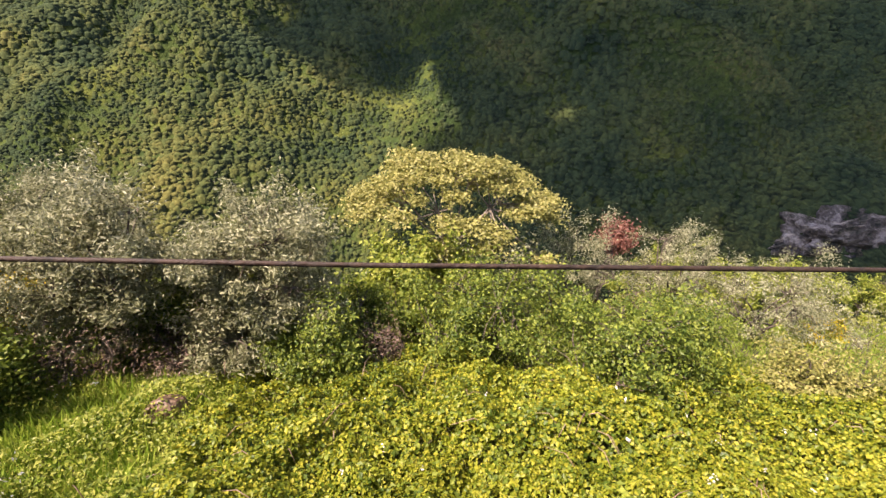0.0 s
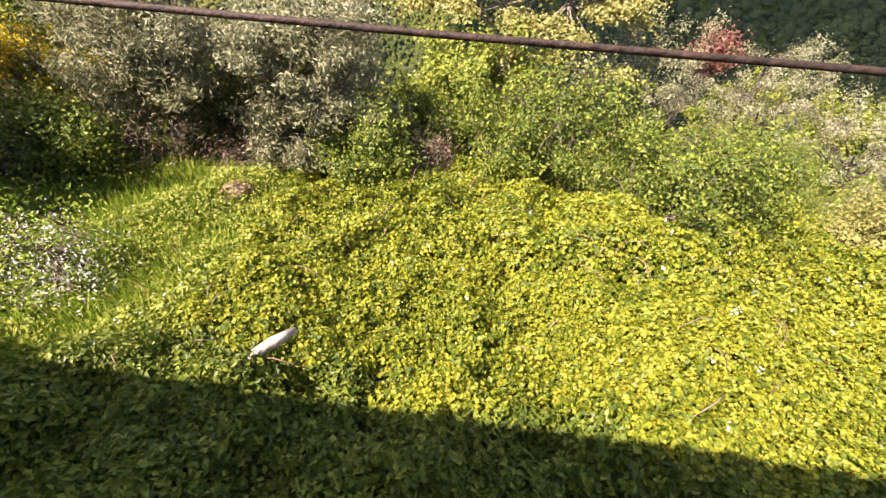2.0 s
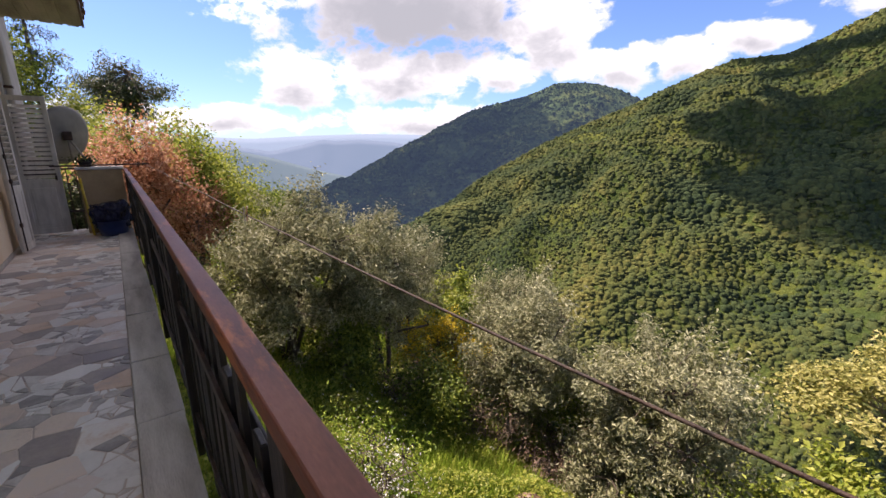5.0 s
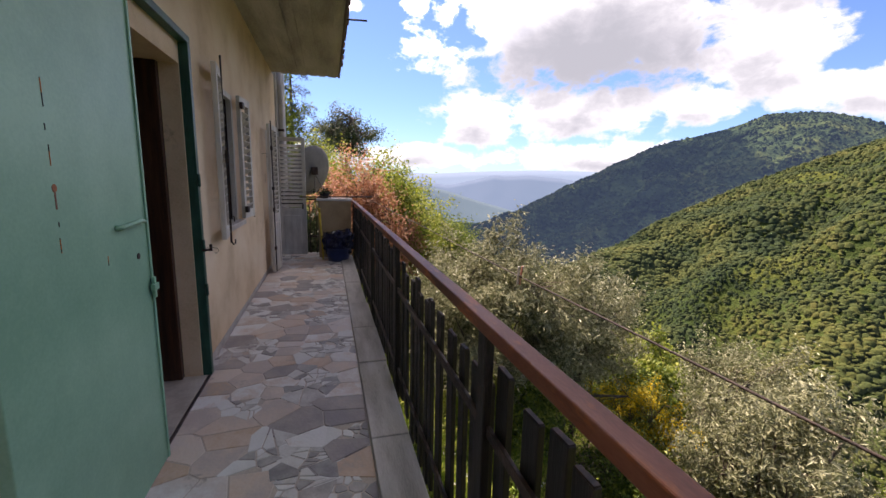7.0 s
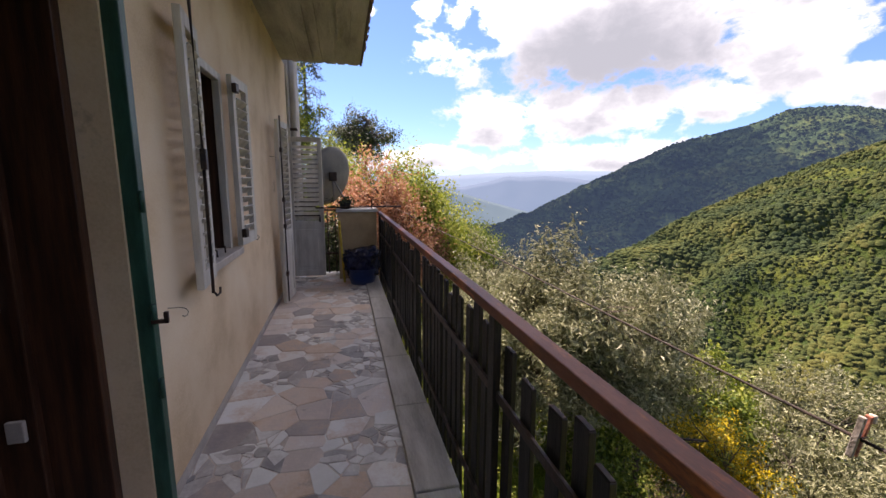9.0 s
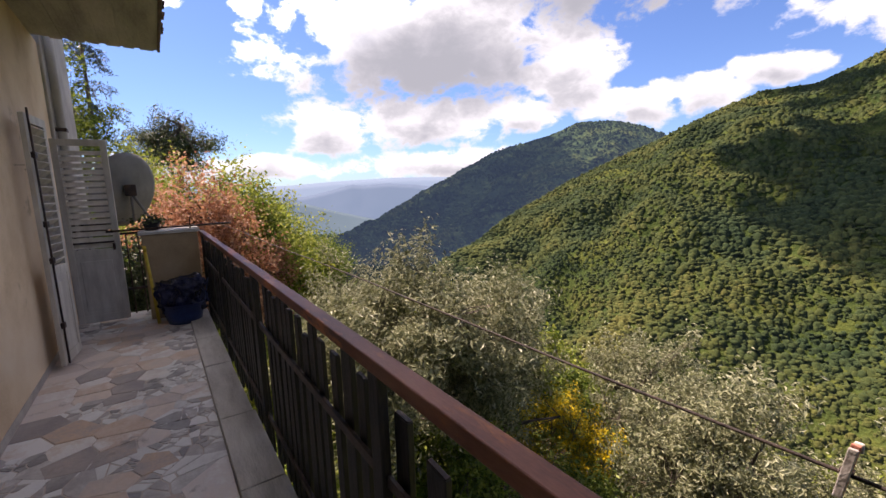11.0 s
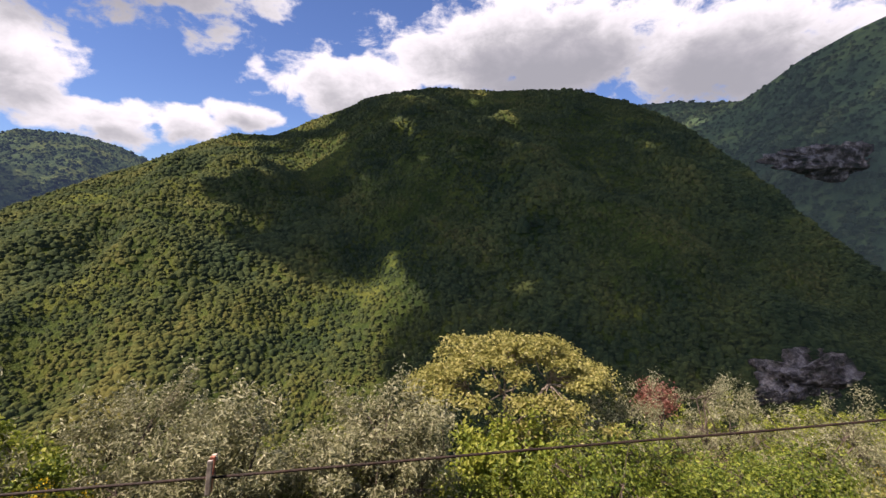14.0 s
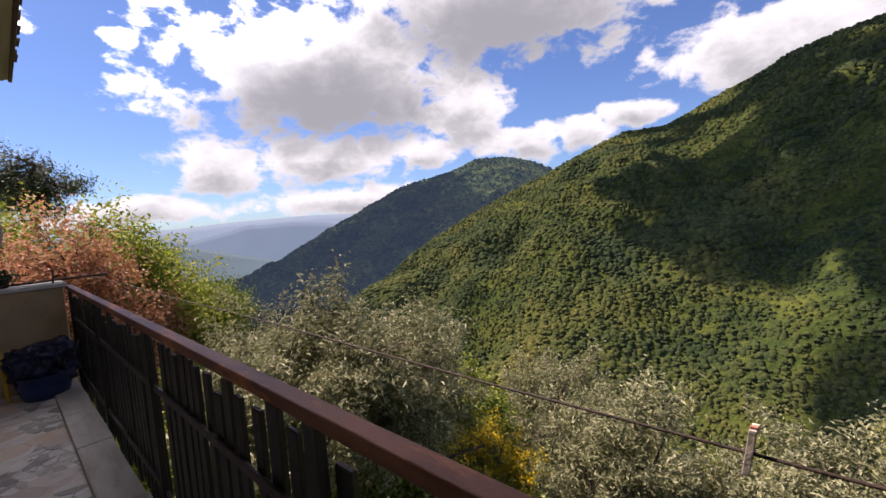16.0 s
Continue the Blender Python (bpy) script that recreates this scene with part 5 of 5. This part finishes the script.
def ground_normals(x, y, fn, e=0.05):
    n = np.stack([-(fn(x + e, y) - fn(x - e, y)) / (2 * e), -(fn(x, y + e) - fn(x, y - e)) / (2 * e), np.ones_like(x)], -1)
    return n / np.linalg.norm(n, axis=1, keepdims=True)


def carpet(name, n, area, size, mat, label, rng, mask, deep, slim=0.85, lift=0.0):
    x, y = rng.uniform(area[0], area[1], n), rng.uniform(area[2], area[3], n)
    keep = mask(x, y)
    x, y = x[keep], y[keep]
    m = len(x)
    top = lambda a, b: ground(a, b) + bramble_height(a, b)
    nrm = ground_normals(x, y, top)
    z = top(x, y) - deep * rng.random(m) ** 1.6 + lift
    # three leaflets a stalk
    c = np.repeat(np.stack([x, y, z], -1), 3, 0) + rng.normal(0, size * 0.48, (m * 3, 3)) * (1, 1, 0.35)
    ob = leaf_cloud(name, c, np.repeat(nrm, 3, 0) + rng.normal(0, 0.25, (m * 3, 3)), size, mat, rng, None, slim, 0.5)
    return tagged(ob, label, "bramble", kind="stuff")


BR = "dense bank of brambles with yellow-green leaves"
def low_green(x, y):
    """The band of greener plants at the foot of the house, coloured darker for its shade."""
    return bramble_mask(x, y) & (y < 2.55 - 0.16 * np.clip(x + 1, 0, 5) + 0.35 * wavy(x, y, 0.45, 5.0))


def sunny(x, y):
    return bramble_mask(x, y) & ~low_green(x, y)


carpet("bramble_near", 84000, (-5, 7.5, 1.05, 4.2), 0.047, M["bramble"], BR, rng, sunny, 0.42)
carpet("bramble_far", 60000, (-5, 13, 4.0, 8.2), 0.058, M["bramble"], BR, rng, sunny, 0.40)
carpet("bramble_side", 16000, (7.2, 16, 1.05, 4.4), 0.066, M["bramble"], BR, rng, sunny, 0.3)
# a darker leaf colour, put in to deepen the shade inside the bank
carpet("bramble_shade", 16000, (-5, 13, 1.05, 8.0), 0.066, M["bramble_dark"], "darker leaves that deepen the shade in the bramble bank", rng, bramble_mask, 0.44)
carpet("undergrowth", 46000, (-5, 7.5, 1.05, 3.4), 0.060, M["nettle"], "green leafy undergrowth at the foot of the house, coloured darker for its shade", rng, low_green, 0.40, 0.6)


def blades(name, n, area, tall, mat, label, rng, mask):
    """Grass: leaning, tapering blades."""
    x, y = rng.uniform(area[0], area[1], n), rng.uniform(area[2], area[3], n)
    keep = mask(x, y)
    x, y = x[keep], y[keep]
    m = len(x)
    patch = 0.75 + 0.35 * wavy(x, y, 0.7, 3.0)
    h = tall * rng.uniform(0.5, 1.4, m) * np.clip(patch, 0.35, 1.3)
    a = rng.uniform(0, math.tau, m)
    root = np.stack([x, y, ground(x, y) - 0.01], -1)
    side = np.stack([np.cos(a), np.sin(a), 0 * a], -1) * (0.009 + 0.006 * rng.random(m))[:, None]
    lean = np.stack([rng.normal(0, 0.32, m), rng.normal(0.05, 0.32, m), np.ones(m)], -1) * h[:, None]
    v = np.empty((m, 4, 3))
    v[:, 0], v[:, 1] = root - side, root + side
    v[:, 2], v[:, 3] = root + lean + side * 0.25, root + lean - side * 0.25
    return tagged(arrays(name, v.reshape(-1, 3), np.arange(m * 4).reshape(m, 4), mat), label, "grass", kind="stuff")


off_bramble = lambda x, y: ~bramble_mask(x, y)
blades("grass", 90000, (-14, -0.5, 1.0, 7.5), 0.26, M["grass"], "long fresh spring grass below the balcony", rng, off_bramble)
blades("rough_grass", 60000, (-30, 30, 7, 24), 0.55, M["grass"], "rough grass and weeds on the lower slope", rng, lambda x, y: x == x)
blades("rough_grass", 30000, (-34, -13, -3, 9), 0.5, M["grass"], "rough grass on the hillside", rng, lambda x, y: x == x)
x, y = rng.uniform(-12, -0.5, 60000), rng.uniform(1.1, 7, 60000)
k = off_bramble(x, y)
q = np.stack([x[k], y[k], ground(x[k], y[k]) + rng.uniform(0.03, 0.30, k.sum()) * (1 + 0.8 * wavy(x[k], y[k], 0.45, 9.0))], -1)
tagged(leaf_cloud("weeds", q, rng.normal(0, 0.4, q.shape) + (0, 0, 1), 0.062, M["lime"], rng), "low broad-leaved weeds in the grass", "weeds", kind="stuff")
x, y = rng.uniform(-11, -1.5, 500), rng.uniform(2.0, 6.5, 500)
k = off_bramble(x, y) & (wavy(x, y, 0.9, 8.0) > 0.1)
q = np.stack([x[k], y[k], ground(x[k], y[k]) + rng.uniform(0.22, 0.34, k.sum())], -1)
q = np.repeat(q, 4, 0) + rng.normal(0, 0.015, (len(q) * 4, 3))
tagged(leaf_cloud("white_flowers", q, rng.normal(0, 0.3, q.shape) + (0, 0, 1), 0.03, M["petal"], rng, None, 0.8), "scattered small white wild flowers", "flowers", kind="stuff")

log = thing("log", (-0.22, 2.4, -2.45), "bleached bare log lying in the brambles", "log")
part("wood", tube([(-0.17, -0.24, 0.09), (-0.05, -0.05, 0.06), (0.05, 0.10, 0.0), (0.17, 0.27, -0.09)], [0.030, 0.048, 0.055, 0.036], 10), M["log"], log)
part("stub", tube([(-0.03, 0.0, 0.08), (0.07, -0.03, 0.17)], [0.014, 0.008], 6), M["log"], log)
mound = thing("stone", (-2.35, 5.5, float(ground(-2.35, 5.5))), "pale brown boulder in the grass", "stone")
bm = bmesh.new()
bmesh.ops.create_icosphere(bm, subdivisions=4, radius=1.0)
for v in bm.verts:
    f = 1 + 0.3 * noise.noise(v.co * 1.4) + 0.08 * noise.noise(v.co * 5)
    v.co = Vector((v.co.x * 0.30 * f, v.co.y * 0.24 * f, v.co.z * 0.34 * f))
part("boulder", bm, M["dry"], mound)

# a few pale blooms, dead stems and bright tufts in the bramble bank
x, y = rng.uniform(0.5, 8.5, 46), rng.uniform(2.2, 7.2, 46)
q = np.stack([x, y, ground(x, y) + bramble_height(x, y) + 0.03], -1)
q = np.repeat(q, 5, 0) + rng.normal(0, 0.02, (len(q) * 5, 3))
tagged(leaf_cloud("bramble_flowers", q, rng.normal(0, 0.4, q.shape) + (0, 0, 1), 0.032, M["petal"], rng, None, 0.8), "few white bramble flowers among the leaves", "flowers", kind="stuff")
bm = bmesh.new()
for _ in range(150):
    px, py = rng.uniform(-2.0, 9.5), rng.uniform(2.2, 7.6)
    pz = float(ground(px, py) + bramble_height(np.array(px), np.array(py))) - 0.12
    a, l = rng.uniform(0, math.tau), rng.uniform(0.25, 0.6)
    p0 = np.array((px, py, pz))
    d = np.array((math.cos(a) * l, math.sin(a) * l, rng.uniform(0.10, 0.22)))
    add_tube(bm, [p0, p0 + d * 0.5 + (0, 0, 0.09), p0 + d * (1, 1, 0.4)], [0.006, 0.005, 0.003], 4)
tagged(part("bramble_canes", bm, M["dry"]), "dry brown bramble canes arching over the bank", "bramble", kind="stuff")

# ---- crazy paving: each broken marble piece, last ----
def cell(point, others, lo, hi, gap):
    """The polygon of places nearest to a point, cut by its neighbours, drawn in by half a joint."""
    poly = [Vector((lo[0], lo[1])), Vector((hi[0], lo[1])), Vector((hi[0], hi[1])), Vector((lo[0], hi[1]))]
    for o in others:
        mid, n = (point + o) / 2, (o - point).normalized()
        mid = mid - n * gap
        out = []
        for p, q in zip(poly, poly[1:] + poly[:1]):
            dp, dq = (p - mid).dot(n), (q - mid).dot(n)
            if dp <= 0:
                out.append(p)
            if dp * dq < 0:
                out.append(p + (q - p) * (dp / (dp - dq)))
        poly = out
        if len(poly) < 3:
            return []
    return poly


def slab_mesh(bm, poly, z0, z1, worn=0.004):
    c = sum(poly, Vector((0, 0))) / len(poly)
    base = [bm.verts.new((p.x, p.y, z0)) for p in poly]
    rim = [bm.verts.new((p.x, p.y, z1 - worn)) for p in poly]
    top = [bm.verts.new((*(p + (c - p).normalized() * worn), z1)) for p in poly]
    n = len(poly)
    for i in range(n):
        j = (i + 1) % n
        bm.faces.new((base[i], base[j], rim[j], rim[i]))
        bm.faces.new((rim[i], rim[j], top[j], top[i]))
    bm.faces.new(top)


rnd = random.Random(31)
seeds = []
for i in range(62):
    for j in range(5):
        seeds.append(Vector((-7.98 + (i + 0.5) * 0.168 + rnd.uniform(-0.055, 0.055) + 0.084 * (j % 2), -0.075 + (j + 0.5) * 0.208 + rnd.uniform(-0.045, 0.045))))
seeds = [p for p in seeds if rnd.random() < 0.90]
chips = bmesh.new()
for p in seeds:
    if p.x > 1.9:
        continue
    others = sorted((o for o in seeds if o is not p and (o - p).length < 0.75), key=lambda o: (o - p).length)
    poly = cell(p, others, (-8.08, WALL + 0.008), (2.2, 0.966), rnd.uniform(0.0012, 0.003))
    if len(poly) < 3:
        continue
    z = rnd.uniform(-0.001, 0.003)
    if rnd.random() < (0.50 if p.y > 0.55 else 0.16):
        small = [p + Vector((rnd.uniform(-0.10, 0.10), rnd.uniform(-0.11, 0.11))) for _ in range(13)]
        for s in small:
            sub = cell(s, [o for o in small if o is not s] + others, (-8.08, WALL + 0.008), (2.2, 0.966), 0.004)
            near_self = [o for o in others if (s - o).length < (s - p).length]
            if len(sub) >= 3 and not near_self:
                slab_mesh(chips, sub, -0.006, z, 0.002)
        continue
    bm = bmesh.new()
    slab_mesh(bm, poly, -0.006, z)
    part("paving_stone", bm, M["stone"], floor)
tagged(part("marble_chips", chips, M["chip"], floor), kind="stuff")
